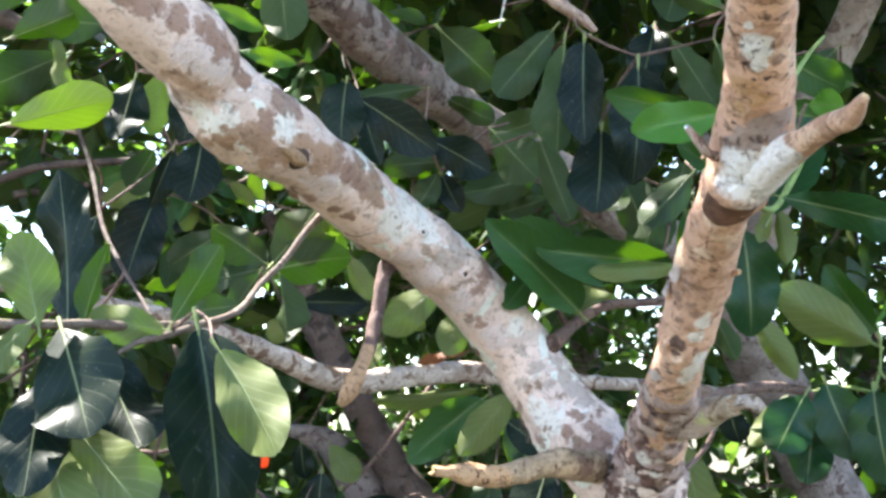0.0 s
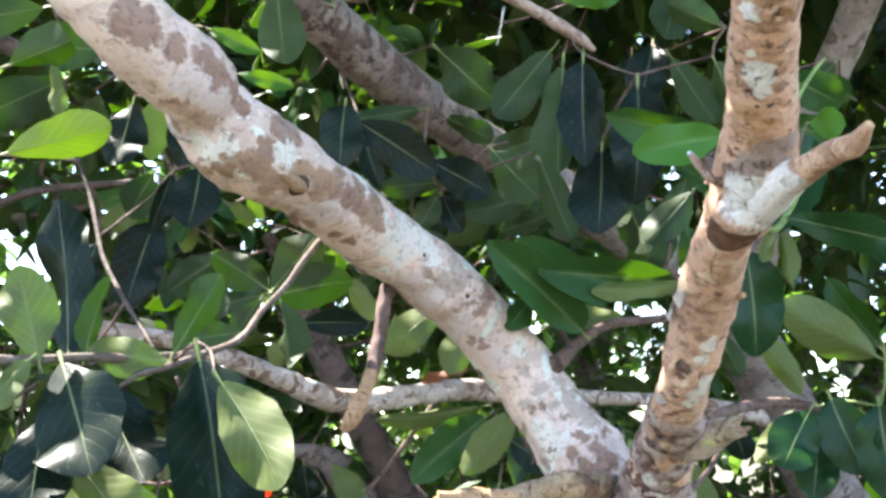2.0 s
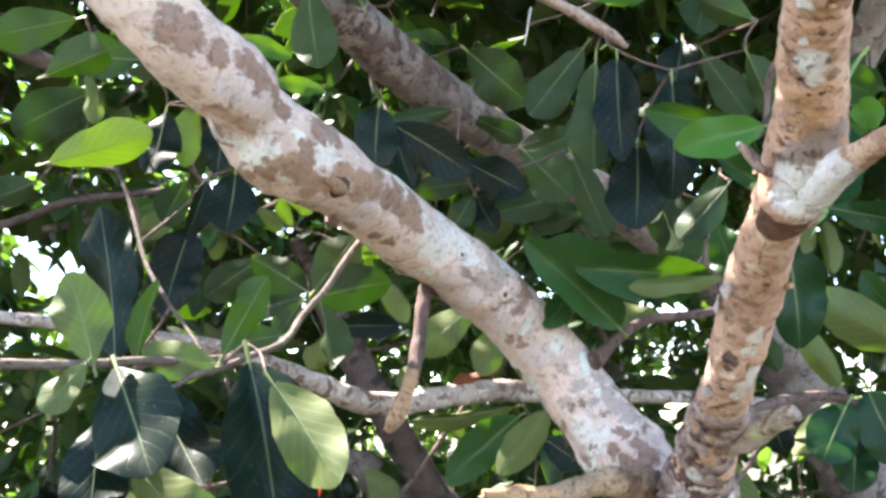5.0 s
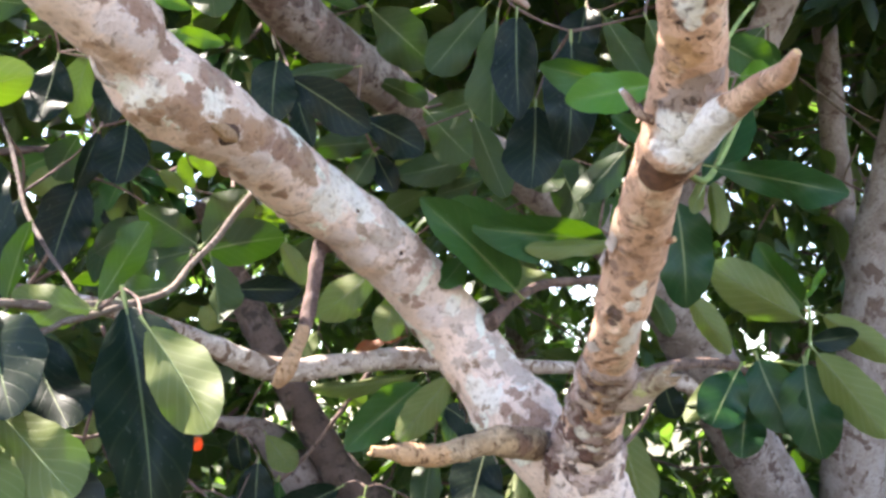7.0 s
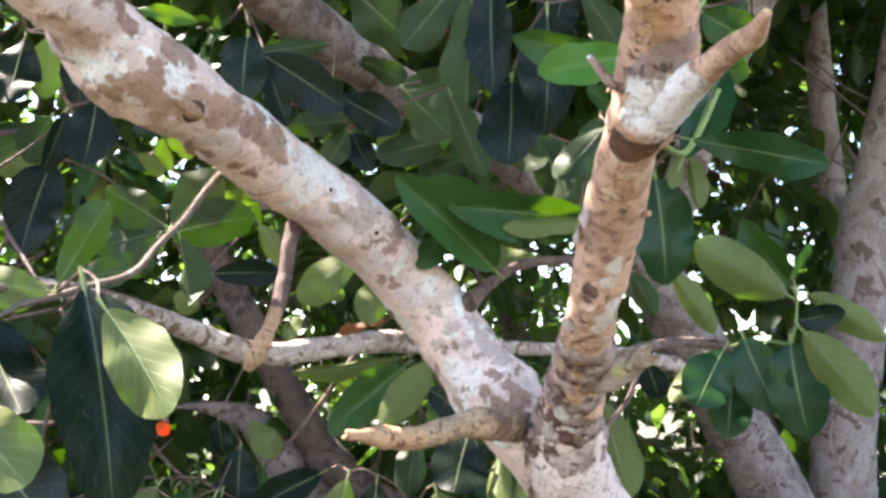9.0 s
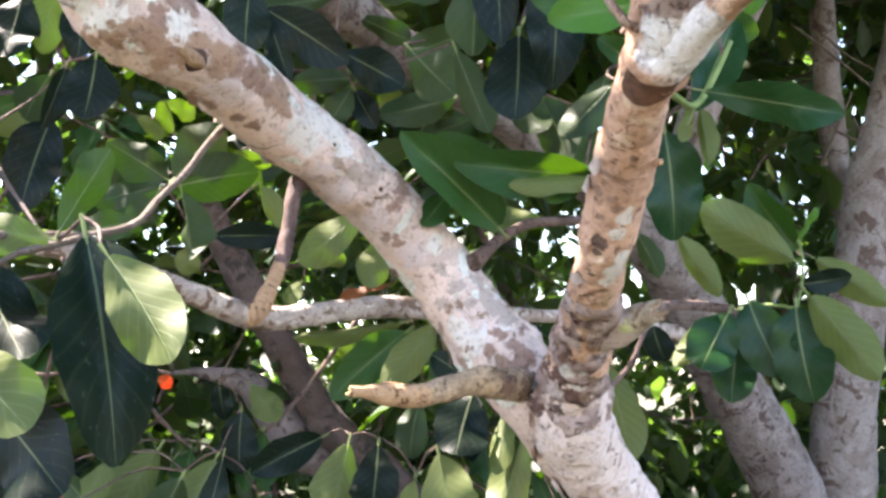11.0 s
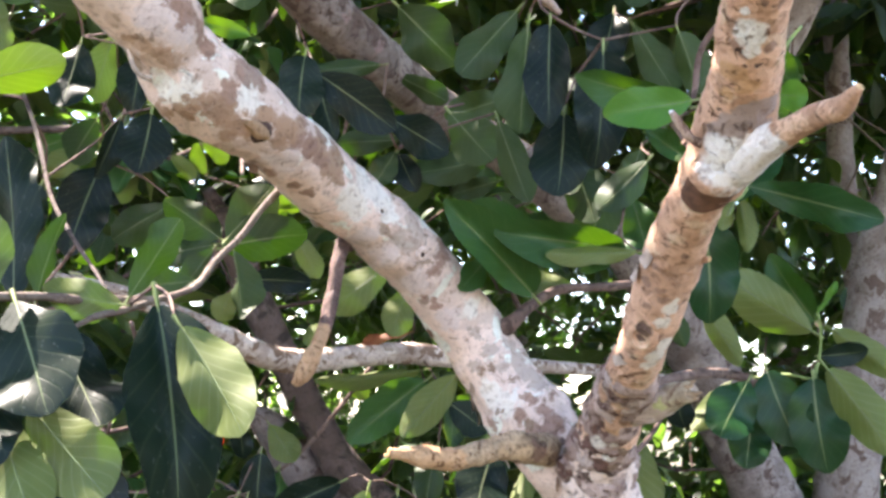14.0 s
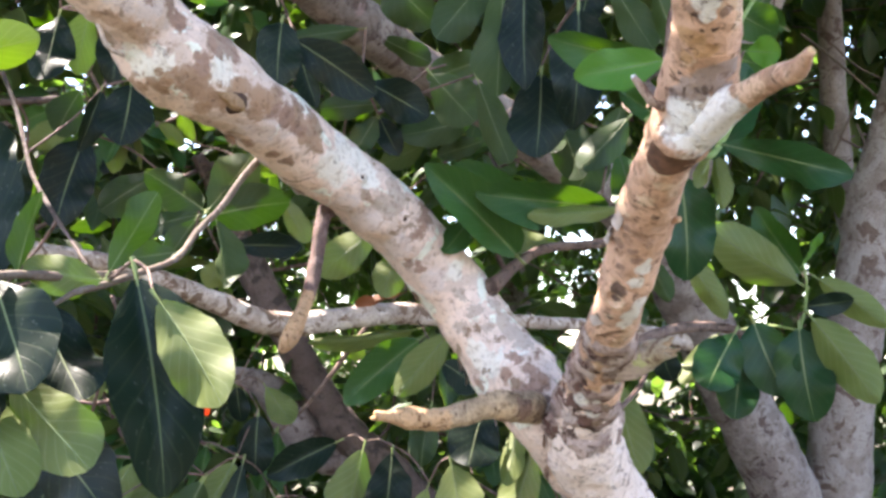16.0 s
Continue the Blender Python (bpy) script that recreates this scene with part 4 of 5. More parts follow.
# split lip where the outer bark ends on the tan limb: a dark sunken gap under a curled rim
lip_at, lip_out, lip_way = on_limb(P_RIGHT, (0.277, 0.975, 1.818))
lv, lf, li = [], [], []
lip_s = spline(P_RIGHT, 0.01)
lip_i = int(np.argmin(np.linalg.norm(lip_s[:, :3] - np.array(lip_at), axis=1)))
lip_c, lip_r = Vector(lip_s[lip_i, :3]), lip_s[lip_i, 3]
lip_e = lip_way.cross(lip_out)
for row, (along, grow) in enumerate(((0.030, 0.985), (0.012, 1.03), (-0.003, 1.08), (-0.009, 1.22), (-0.020, 1.18), (-0.034, 1.0))):
    for k in range(21):
        a = -0.95 + 1.6 * k / 20
        sag = 0.012 * math.cos(a * 1.2) + 0.003 * noise.noise(Vector((a * 3, row * 0.2, 4.0)))
        lv.append(tuple(lip_c + lip_way * (along * (0.35 + 0.65 * max(0.0, math.cos(a * 1.4))) + sag - 0.015) + (lip_out * math.cos(a) + lip_e * math.sin(a)) * lip_r * (1 + (grow - 1) * max(0.0, math.cos(a * 1.25)))))
for row in range(5):
    for k in range(20):
        q = row * 21 + k
        lf.append((q, q + 1, q + 22, q + 21))
        li.append(1 if row < 2 else 0)
part("bark_lip", mesh_of("bark_lip", lv, lf, [M_STUB, M_NOTCH], li), near_trunk, "curled bark rim over a dark split")
TW = [
    [(0.173, 1.771, 1.733, 0.0175), (0.200, 1.746, 1.754, 0.0135), (0.241, 1.788, 1.788, 0.0099), (0.301, 1.840, 1.821, 0.0092), (0.420, 1.930, 1.840, 0.0086), (0.543, 2.019, 1.867, 0.0079)],
    [(0.218, 1.762, 1.770, 0.0058), (0.204, 1.769, 1.796, 0.0049), (0.197, 1.791, 1.849, 0.0040)],
    [(0.350, 1.621, 1.592, 0.0124), (0.451, 1.758, 1.649, 0.0107), (0.570, 1.918, 1.675, 0.0106), (0.704, 2.092, 1.682, 0.0105), (0.774, 2.141, 1.665, 0.0095)],
    [(-0.589, 1.569, 2.090, 0.0034), (-0.543, 1.530, 1.996, 0.0033), (-0.490, 1.442, 1.888, 0.0031), (-0.431, 1.348, 1.817, 0.0029), (-0.383, 1.270, 1.769, 0.0024), (-0.348, 1.224, 1.730, 0.0019)],
    [(-0.319, 1.217, 1.697, 0.0026), (-0.319, 1.242, 1.667, 0.0020), (-0.344, 1.274, 1.603, 0.0020), (-0.365, 1.304, 1.549, 0.0020)],
    [(0.499, 1.853, 1.632, 0.0050), (0.483, 1.836, 1.607, 0.0044), (0.460, 1.812, 1.572, 0.0044), (0.419, 1.788, 1.535, 0.0048), (0.372, 1.733, 1.513, 0.0055)],
]
TW2 = [
    [(-0.182, 1.500, 1.917, 0.0056), (-0.206, 1.480, 1.882, 0.0050), (-0.229, 1.450, 1.838, 0.0047), (-0.257, 1.420, 1.799, 0.0045), (-0.272, 1.347, 1.754, 0.0046), (-0.300, 1.251, 1.726, 0.0043), (-0.327, 1.205, 1.709, 0.0041), (-0.350, 1.178, 1.699, 0.0040), (-0.368, 1.161, 1.685, 0.0024)],
    [(-0.299, 1.251, 1.726, 0.0046), (-0.336, 1.214, 1.722, 0.0051), (-0.369, 1.176, 1.717, 0.0056), (-0.393, 1.137, 1.716, 0.0048), (-0.440, 1.081, 1.709, 0.0051), (-0.496, 1.014, 1.706, 0.0053), (-0.601, 0.970, 1.708, 0.0050)],
    [(-0.041, 1.391, 2.339, 0.0100), (0.065, 1.447, 2.300, 0.0103), (0.133, 1.500, 2.284, 0.0097), (0.184, 1.523, 2.262, 0.0099), (0.227, 1.547, 2.243, 0.0091), (0.245, 1.549, 2.227, 0.0045)],
]
TW3 = [
    [(0.420, 1.192, 2.122, 0.0042), (0.375, 1.253, 2.072, 0.0043), (0.363, 1.265, 2.004, 0.0043), (0.328, 1.251, 1.977, 0.0057), (0.319, 1.177, 1.933, 0.0060), (0.295, 1.065, 1.880, 0.0054)],
    [(0.293, 1.106, 1.882, 0.0050), (0.383, 1.233, 1.876, 0.0048), (0.422, 1.281, 1.877, 0.0043), (0.454, 1.303, 1.913, 0.0037), (0.486, 1.312, 1.970, 0.0030)],
    [(0.885, 2.049, 1.627, 0.0025), (0.863, 2.054, 1.669, 0.0029), (0.888, 2.084, 1.725, 0.0029), (0.889, 2.076, 1.777, 0.0026), (0.883, 2.071, 1.811, 0.0022)],
    [(0.753, 2.142, 1.674, 0.0037), (0.813, 2.096, 1.684, 0.0033), (0.861, 2.054, 1.672, 0.0029)],
]
M_GREEN = plain("green_stem", (0.17, 0.23, 0.06), 0.6, 0.25, 60.0)
for pts in TW3[1:]:
    part("twig", limb("twig", pts, M_GREEN, 10, 0.012, 0.10, 40), near_tree, "green leaf-bearing shoot")
for pts in TW + TW3[:1]:
    part("twig", limb("twig", pts, M_DARK if pts is TW[3] else M_TWIG, 10, 0.012, 0.14, 40), near_tree)
M_PTWIG = bark("pinkish_twig_bark", (0.46, 0.33, 0.27), (0.36, 0.24, 0.19), (0.19, 0.11, 0.085), 0.55, scale=2.2, lichens=0.6, cracks=0.9)
for pts in TW2:
    part("twig", limb("twig", pts, M_PTWIG if pts is TW2[2] else M_LTWIG, 12, 0.008, 0.18, 40), near_tree, "light grey-brown twig")

# white of a dry stub end; on the curl and twig it paints sunlight
M_DRY_SUNLIT = plain("dry_sunlit_fibre", (0.72, 0.70, 0.64), 0.8, 0.2, 80.0)
part("stub", limb("stub", [(0.260, 0.935, 1.853, 0.0051), (0.248, 0.925, 1.855, 0.0041), (0.237, 0.920, 1.865, 0.0042), (0.227, 0.915, 1.876, 0.0033)], M_PTWIG, 12, 0.004, 0.4, 70, 0.8, M_DRY_SUNLIT), near_tree, "short dead side twig on the tan limb")
part("stub", limb("stub", [(0.316, 1.125, 1.770, 0.0055), (0.322, 1.115, 1.770, 0.0040), (0.325, 1.110, 1.770, 0.0030)], M_TAN, 10, 0.003, 0.15, 80, 0.6, M_WOOD), near_tree, "small nub of a lost twig")
part("shoot", limb("shoot", [(0.332, 0.960, 1.919, 0.0023), (0.356, 0.980, 1.953, 0.0022), (0.378, 1.000, 1.982, 0.0020), (0.401, 1.020, 2.007, 0.0017)], M_GREEN, 8, 0.01, 0.1, 40), near_tree, "green leaf stalk in the sun")
part("twig", limb("twig", [(0.133, 2.000, 2.504, 0.0020), (0.126, 2.000, 2.466, 0.0020), (0.116, 2.000, 2.419, 0.0014)], M_DRY_SUNLIT, 6, 0.02, 0.2, 60), near_tree, "thin hanging twig, sunlight in its white")

# ---- the grey tree behind ----
grey_tree = tree("tree", (1.75, 4.15, 0), "grey-barked tree leaning over behind the forked tree")
P_GREY = [(1.969, 4.032, 0.269, 0.1597), (1.704, 3.842, 0.730, 0.1411), (1.484, 3.663, 1.079, 0.1235), (1.325, 3.540, 1.352, 0.1104), (1.180, 3.443, 1.563, 0.1022), (1.041, 3.304, 1.789, 0.1023), (0.885, 3.144, 1.951, 0.0872), (0.709, 2.987, 2.097, 0.0764), (0.523, 2.838, 2.187, 0.0694), (0.368, 2.690, 2.249, 0.0568), (0.204, 2.514, 2.297, 0.0516), (0.079, 2.348, 2.324, 0.0533), (-0.052, 2.122, 2.349, 0.0563), (-0.163, 1.905, 2.375, 0.0526), (-0.278, 1.705, 2.428, 0.0489), (-0.375, 1.545, 2.492, 0.0460), (-0.480, 1.390, 2.580, 0.0430), (-0.600, 1.240, 2.690, 0.0400)]
P_GREY = [(1.75, 4.15, -0.1, 0.19), (1.66, 4.0, 0.5, 0.155)] + P_GREY
part("trunk", limb("trunk", P_GREY, M_GTRUNK, 24, 0.016, 0.08, 9), grey_tree, "grey leaning trunk with dark fissures")
part("bark_strip", limb("bark_strip", [(-0.201, 1.884, 2.335, 0.0022), (-0.197, 1.912, 2.333, 0.0022), (-0.198, 1.927, 2.321, 0.0022), (-0.195, 1.944, 2.311, 0.0022)], M_DRY_SUNLIT, 6, 0.01, 0.3, 90), grey_tree, "thin curl of bark, sunlight in its white")
part("branch", limb("branch", [(1.120, 3.390, 1.660, 0.0340), (0.930, 3.240, 1.690, 0.0260), (0.732, 3.093, 1.720, 0.0200), (0.447, 2.932, 1.730, 0.0200), (0.196, 2.805, 1.742, 0.0277), (0.041, 2.732, 1.750, 0.0284), (-0.105, 2.663, 1.733, 0.0290), (-0.214, 2.592, 1.717, 0.0295), (-0.302, 2.514, 1.729, 0.0300), (-0.386, 2.442, 1.766, 0.0265), (-0.485, 2.350, 1.808, 0.0229), (-0.583, 2.289, 1.842, 0.0198), (-0.694, 2.252, 1.862, 0.0183), (-0.847, 2.156, 1.888, 0.0151), (-0.983, 2.061, 1.900, 0.0133), (-1.208, 1.864, 1.915, 0.0119)], M_LEVEL, 18, 0.010, 0.12, 20), grey_tree, "light mottled level branch")
part("branch", limb("branch", [(0.933, 3.191, 2.000, 0.0647), (0.986, 3.045, 2.243, 0.0593), (1.060, 2.897, 2.485, 0.0540), (1.128, 2.814, 2.648, 0.0531), (1.169, 2.742, 2.758, 0.0539), (1.224, 2.658, 2.925, 0.0546), (1.277, 2.571, 3.118, 0.0536)], M_GREY, 18, 0.014, 0.08, 12), grey_tree)

right_tree = tree("tree", (1.45, 4.35, 0), "grey-brown upright tree trunk with flaking bark")
P_RT = [(1.711, 4.100, 0.275, 0.1574), (1.689, 3.895, 0.719, 0.1388), (1.679, 3.751, 1.066, 0.1270), (1.679, 3.670, 1.313, 0.1131), (1.693, 3.581, 1.613, 0.0996), (1.743, 3.540, 1.909, 0.0956), (1.781, 3.505, 2.166, 0.0916), (1.862, 3.462, 2.462, 0.0877), (1.958, 3.406, 2.858, 0.0837), (2.035, 3.351, 3.253, 0.0797)]
part("trunk", limb("trunk", [(1.40, 4.35, -0.1, 0.19), (1.41, 4.25, 0.5, 0.16)] + P_RT, M_GREY, 24, 0.016, 0.08, 9), right_tree)
for pts in ([(1.780, 4.039, 2.969, 0.0058), (1.918, 4.045, 2.862, 0.0058), (2.100, 4.055, 2.707, 0.0046)], [(1.941, 4.085, 2.936, 0.0047), (2.034, 4.091, 2.851, 0.0047), (2.173, 4.093, 2.778, 0.0035)], [(1.905, 4.209, 2.363, 0.0059), (1.980, 4.185, 2.526, 0.0059), (2.066, 4.157, 2.713, 0.0048)], [(1.969, 3.978, 2.569, 0.0045), (2.001, 3.988, 2.478, 0.0045), (2.003, 4.005, 2.343, 0.0034)]):
    part("twig", limb("twig", pts, M_LTWIG, 6, 0.03, 0.1, 30), right_tree, "dry pale hanging twig")
part("branch", limb("branch", [(1.84, 3.75, 1.62, 0.055), (2.03, 4.08, 1.88, 0.056), (2.035, 4.272, 2.353, 0.0584), (1.998, 4.229, 2.715, 0.0560), (1.976, 4.182, 3.102, 0.0536), (1.958, 4.129, 3.537, 0.0511)], M_GREY, 16, 0.02, 0.08, 9), right_tree)

brown_tree = tree("tree", (0.75, 3.75, 0), "dark brown tree with crooked limbs")
P_BR = [(0.579, 3.484, 0.654, 0.0840), (0.338, 3.357, 0.968, 0.0708), (0.160, 3.241, 1.161, 0.0566), (0.025, 3.181, 1.301, 0.0557), (-0.105, 3.122, 1.424, 0.0564), (-0.183, 3.111, 1.544, 0.0515), (-0.274, 3.095, 1.711, 0.0481), (-0.354, 3.081, 1.862, 0.0498), (-0.418, 3.067, 1.995, 0.0448), (-0.465, 3.004, 2.119, 0.0327), (-0.519, 2.944, 2.222, 0.0193)]
part("trunk", limb("trunk", [(0.75, 3.75, -0.1, 0.13), (0.72, 3.6, 0.5, 0.10)] + P_BR, M_DARK, 20, 0.014, 0.12, 12), brown_tree)
part("branch", limb("branch", [(-0.076, 3.193, 1.323, 0.0542), (-0.159, 3.184, 1.351, 0.0641), (-0.234, 3.180, 1.420, 0.0709), (-0.300, 3.171, 1.514, 0.0574), (-0.376, 3.118, 1.574, 0.0332), (-0.483, 3.120, 1.601, 0.0166), (-0.566, 3.124, 1.604, 0.0050)], M_PLIMB, 20, 0.012, 0.14, 14), brown_tree, "greyish pink limb")

for pts in ([(-1.957, 2.600, 3.041, 0.0340), (-1.535, 2.500, 2.842, 0.0300), (-1.265, 2.400, 2.701, 0.0270), (-1.095, 2.350, 2.603, 0.0240), (-1.023, 2.350, 2.563, 0.0200), (-0.982, 2.360, 2.536, 0.0130)], [(-0.769, 2.600, 2.299, 0.0080), (-0.844, 2.600, 2.293, 0.0090), (-0.912, 2.600, 2.289, 0.0100), (-1.069, 2.600, 2.274, 0.0110), (-1.217, 2.600, 2.223, 0.0120), (-1.425, 2.600, 2.187, 0.0140)], [(-1.249, 2.900, 2.271, 0.0120), (-1.064, 2.900, 2.298, 0.0100), (-0.956, 2.900, 2.317, 0.0070)]):
    part("branch", limb("branch", pts, M_DARK, 12, 0.015, 0.14, 20), brown_tree, "dark brown bough high among the leaves")

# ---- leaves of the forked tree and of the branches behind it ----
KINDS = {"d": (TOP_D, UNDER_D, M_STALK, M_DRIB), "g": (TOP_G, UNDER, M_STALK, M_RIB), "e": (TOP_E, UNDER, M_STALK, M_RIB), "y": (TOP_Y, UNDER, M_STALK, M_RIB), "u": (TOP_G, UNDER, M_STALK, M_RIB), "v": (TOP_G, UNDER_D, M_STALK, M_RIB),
         "s": (TOP_Y, UNDER, M_STALK, M_RIB), "b": (DEAD, DEAD, DEAD, DEAD), "o": (ORANGE, ORANGE, ORANGE, ORANGE)}
BLADES = {}
for kind, mats in KINDS.items():
    BLADES[kind] = [
        leaf_mesh("leaf", mats, 1, fullest=0.56, cup=0.10, bend=0.07, wave=0.03, lean=0.10),
        leaf_mesh("leaf", mats, 2, fullest=0.52, cup=0.16, bend=0.12, wave=0.05, lean=-0.12),
        leaf_mesh("leaf", mats, 3, fullest=0.60, cup=0.06, bend=0.03, wave=0.06, lean=0.05),
        leaf_mesh("leaf", mats, 4, fullest=0.50, cup=0.22, bend=0.09, wave=0.04, point=0.10, lean=-0.07),
        leaf_mesh("leaf", mats, 5, fullest=0.54, cup=0.30, bend=0.20, wave=0.07, lean=0.14),
        leaf_mesh("leaf", mats, 6, fullest=0.57, cup=-0.08, bend=-0.10, wave=0.08, lean=-0.05),
    ]
LEAF_LABELS = {"e": "deep green glossy leaf", "d": "dark glossy leaf", "g": "", "y": "bright green young leaf", "u": "pale matt leaf underside", "v": "olive leaf underside, shade in its colour", "s": "sunlit yellow-green leaf", "b": "dry red-brown leaf", "o": "withered orange leaf"}
pick = random.Random(5)


STEMS = []


def hang(base, tip, normal, width, kind, form=None):
    owner = near_tree if base[1] < 2.2 else grey_tree
    y = (Vector(tip) - Vector(base))
    STEMS.append((tuple(Vector(base) - y * 0.11), owner))
    shape = pick.randrange(6 if kind in "dgve" else 4)
    shape = shape // 2 * 2 if kind in "sy" else shape
    ob = under(new("leaf", BLADES[kind][shape if form is None else form]), owner)
    ob.matrix_basis = leaf_pose(base, tip, normal, width)
    return tagged(ob, LEAF_LABELS[kind])


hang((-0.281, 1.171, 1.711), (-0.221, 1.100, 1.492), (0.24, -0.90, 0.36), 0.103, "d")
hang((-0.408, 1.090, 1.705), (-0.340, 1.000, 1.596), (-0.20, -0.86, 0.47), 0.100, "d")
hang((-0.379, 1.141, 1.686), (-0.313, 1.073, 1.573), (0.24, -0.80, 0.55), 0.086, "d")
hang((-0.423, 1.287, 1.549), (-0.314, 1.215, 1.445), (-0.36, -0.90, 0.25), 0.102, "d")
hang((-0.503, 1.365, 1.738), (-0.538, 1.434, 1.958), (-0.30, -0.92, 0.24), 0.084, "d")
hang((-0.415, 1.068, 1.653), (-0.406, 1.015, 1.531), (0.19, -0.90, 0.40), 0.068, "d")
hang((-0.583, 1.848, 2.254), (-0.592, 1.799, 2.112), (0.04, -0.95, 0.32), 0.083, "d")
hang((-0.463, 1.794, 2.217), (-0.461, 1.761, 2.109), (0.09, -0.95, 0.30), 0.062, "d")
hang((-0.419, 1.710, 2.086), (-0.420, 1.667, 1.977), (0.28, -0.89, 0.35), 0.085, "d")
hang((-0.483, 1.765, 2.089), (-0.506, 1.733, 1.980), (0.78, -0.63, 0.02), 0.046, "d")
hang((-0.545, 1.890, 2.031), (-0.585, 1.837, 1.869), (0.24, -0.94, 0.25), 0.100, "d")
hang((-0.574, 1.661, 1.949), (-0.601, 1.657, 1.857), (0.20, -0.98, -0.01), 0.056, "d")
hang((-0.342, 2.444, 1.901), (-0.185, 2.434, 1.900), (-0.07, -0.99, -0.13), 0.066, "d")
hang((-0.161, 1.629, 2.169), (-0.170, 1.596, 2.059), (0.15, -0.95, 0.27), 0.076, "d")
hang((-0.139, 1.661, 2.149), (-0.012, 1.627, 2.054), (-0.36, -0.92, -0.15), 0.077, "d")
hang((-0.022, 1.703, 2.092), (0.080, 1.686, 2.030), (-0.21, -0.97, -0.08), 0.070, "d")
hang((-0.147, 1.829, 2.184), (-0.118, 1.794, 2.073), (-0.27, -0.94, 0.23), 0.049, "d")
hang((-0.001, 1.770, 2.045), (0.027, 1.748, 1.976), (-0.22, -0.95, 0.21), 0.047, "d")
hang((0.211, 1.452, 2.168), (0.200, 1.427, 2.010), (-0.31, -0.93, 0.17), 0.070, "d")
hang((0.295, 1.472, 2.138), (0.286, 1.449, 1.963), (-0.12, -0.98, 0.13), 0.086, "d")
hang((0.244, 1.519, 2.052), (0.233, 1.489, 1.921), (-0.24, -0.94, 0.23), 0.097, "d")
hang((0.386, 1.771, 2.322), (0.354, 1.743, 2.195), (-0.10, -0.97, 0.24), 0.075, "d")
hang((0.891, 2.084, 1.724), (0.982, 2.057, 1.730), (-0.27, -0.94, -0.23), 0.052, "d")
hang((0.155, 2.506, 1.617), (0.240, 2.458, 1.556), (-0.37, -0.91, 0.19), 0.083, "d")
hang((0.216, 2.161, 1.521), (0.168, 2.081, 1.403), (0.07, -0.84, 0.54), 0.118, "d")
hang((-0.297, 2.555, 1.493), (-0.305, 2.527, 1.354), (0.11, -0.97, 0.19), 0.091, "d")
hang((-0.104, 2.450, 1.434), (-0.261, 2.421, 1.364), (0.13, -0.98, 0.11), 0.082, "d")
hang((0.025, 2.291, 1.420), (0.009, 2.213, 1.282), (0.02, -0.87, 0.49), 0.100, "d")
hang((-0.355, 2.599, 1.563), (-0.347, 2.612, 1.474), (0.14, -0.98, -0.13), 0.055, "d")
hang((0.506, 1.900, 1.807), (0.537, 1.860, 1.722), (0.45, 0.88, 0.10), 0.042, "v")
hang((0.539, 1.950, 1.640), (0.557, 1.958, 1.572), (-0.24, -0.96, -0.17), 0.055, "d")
hang((-0.739, 2.323, 2.199), (-0.814, 2.333, 2.168), (0.03, -0.93, -0.37), 0.053, "g")
hang((0.364, 1.286, 2.000), (0.214, 1.272, 2.025), (-0.06, -0.69, -0.72), 0.052, "g")
hang((0.365, 1.277, 1.921), (0.304, 1.275, 1.962), (-0.09, -0.98, -0.19), 0.032, "g")
hang((0.904, 2.132, 1.800), (0.792, 2.101, 1.922), (-0.29, -0.82, -0.48), 0.077, "g")
hang((0.228, 1.732, 1.800), (0.079, 1.600, 1.929), (0.49, -0.83, -0.28), 0.088, "g")
hang((0.392, 1.738, 1.881), (0.165, 1.622, 1.881), (0.40, -0.79, -0.47), 0.079, "g")
hang((0.246, 1.797, 1.895), (0.133, 1.744, 1.960), (0.29, -0.92, -0.26), 0.066, "g")
hang((0.143, 1.709, 1.849), (0.104, 1.680, 1.797), (0.26, -0.91, 0.32), 0.048, "g")
hang((0.376, 1.737, 1.897), (0.309, 1.700, 1.836), (0.25, -0.93, 0.28), 0.050, "g")
hang((0.097, 2.602, 1.673), (-0.094, 2.587, 1.528), (-0.06, -0.98, 0.18), 0.105, "g")
hang((0.650, 1.818, 2.277), (0.738, 1.808, 2.213), (-0.33, -0.89, -0.31), 0.078, "g")
hang((0.645, 1.863, 2.201), (0.735, 1.839, 2.160), (-0.36, -0.90, -0.26), 0.066, "g")
hang((0.816, 1.948, 2.277), (0.736, 1.941, 2.321), (-0.16, -0.89, -0.43), 0.057, "g")
hang((0.581, 2.399, 2.113), (0.611, 2.369, 1.972), (-0.49, -0.87, 0.08), 0.095, "g")
hang((0.426, 1.248, 1.886), (0.531, 1.120, 1.822), (-0.81, -0.52, -0.28), 0.052, "e")
hang((0.431, 1.310, 1.879), (0.528, 1.370, 2.036), (0.12, -0.95, 0.29), 0.066, "e")
hang((0.414, 1.384, 1.868), (0.420, 1.365, 1.728), (-0.26, -0.96, 0.12), 0.083, "e")
hang((0.719, 2.044, 1.668), (0.638, 2.006, 1.554), (-0.10, -0.92, 0.38), 0.105, "e")
hang((0.775, 2.157, 1.630), (0.751, 2.161, 1.489), (-0.43, -0.90, 0.05), 0.093, "e")
hang((0.781, 2.097, 1.689), (0.816, 2.057, 1.539), (-0.34, -0.93, 0.17), 0.113, "e")
hang((0.859, 2.054, 1.674), (0.856, 2.022, 1.490), (-0.49, -0.86, 0.16), 0.117, "e")
hang((0.345, 1.218, 1.985), (0.230, 1.180, 1.952), (0.32, -0.95, -0.02), 0.054, "y")
hang((0.487, 1.304, 2.025), (0.520, 1.273, 2.014), (-0.71, -0.66, -0.23), 0.043, "y")
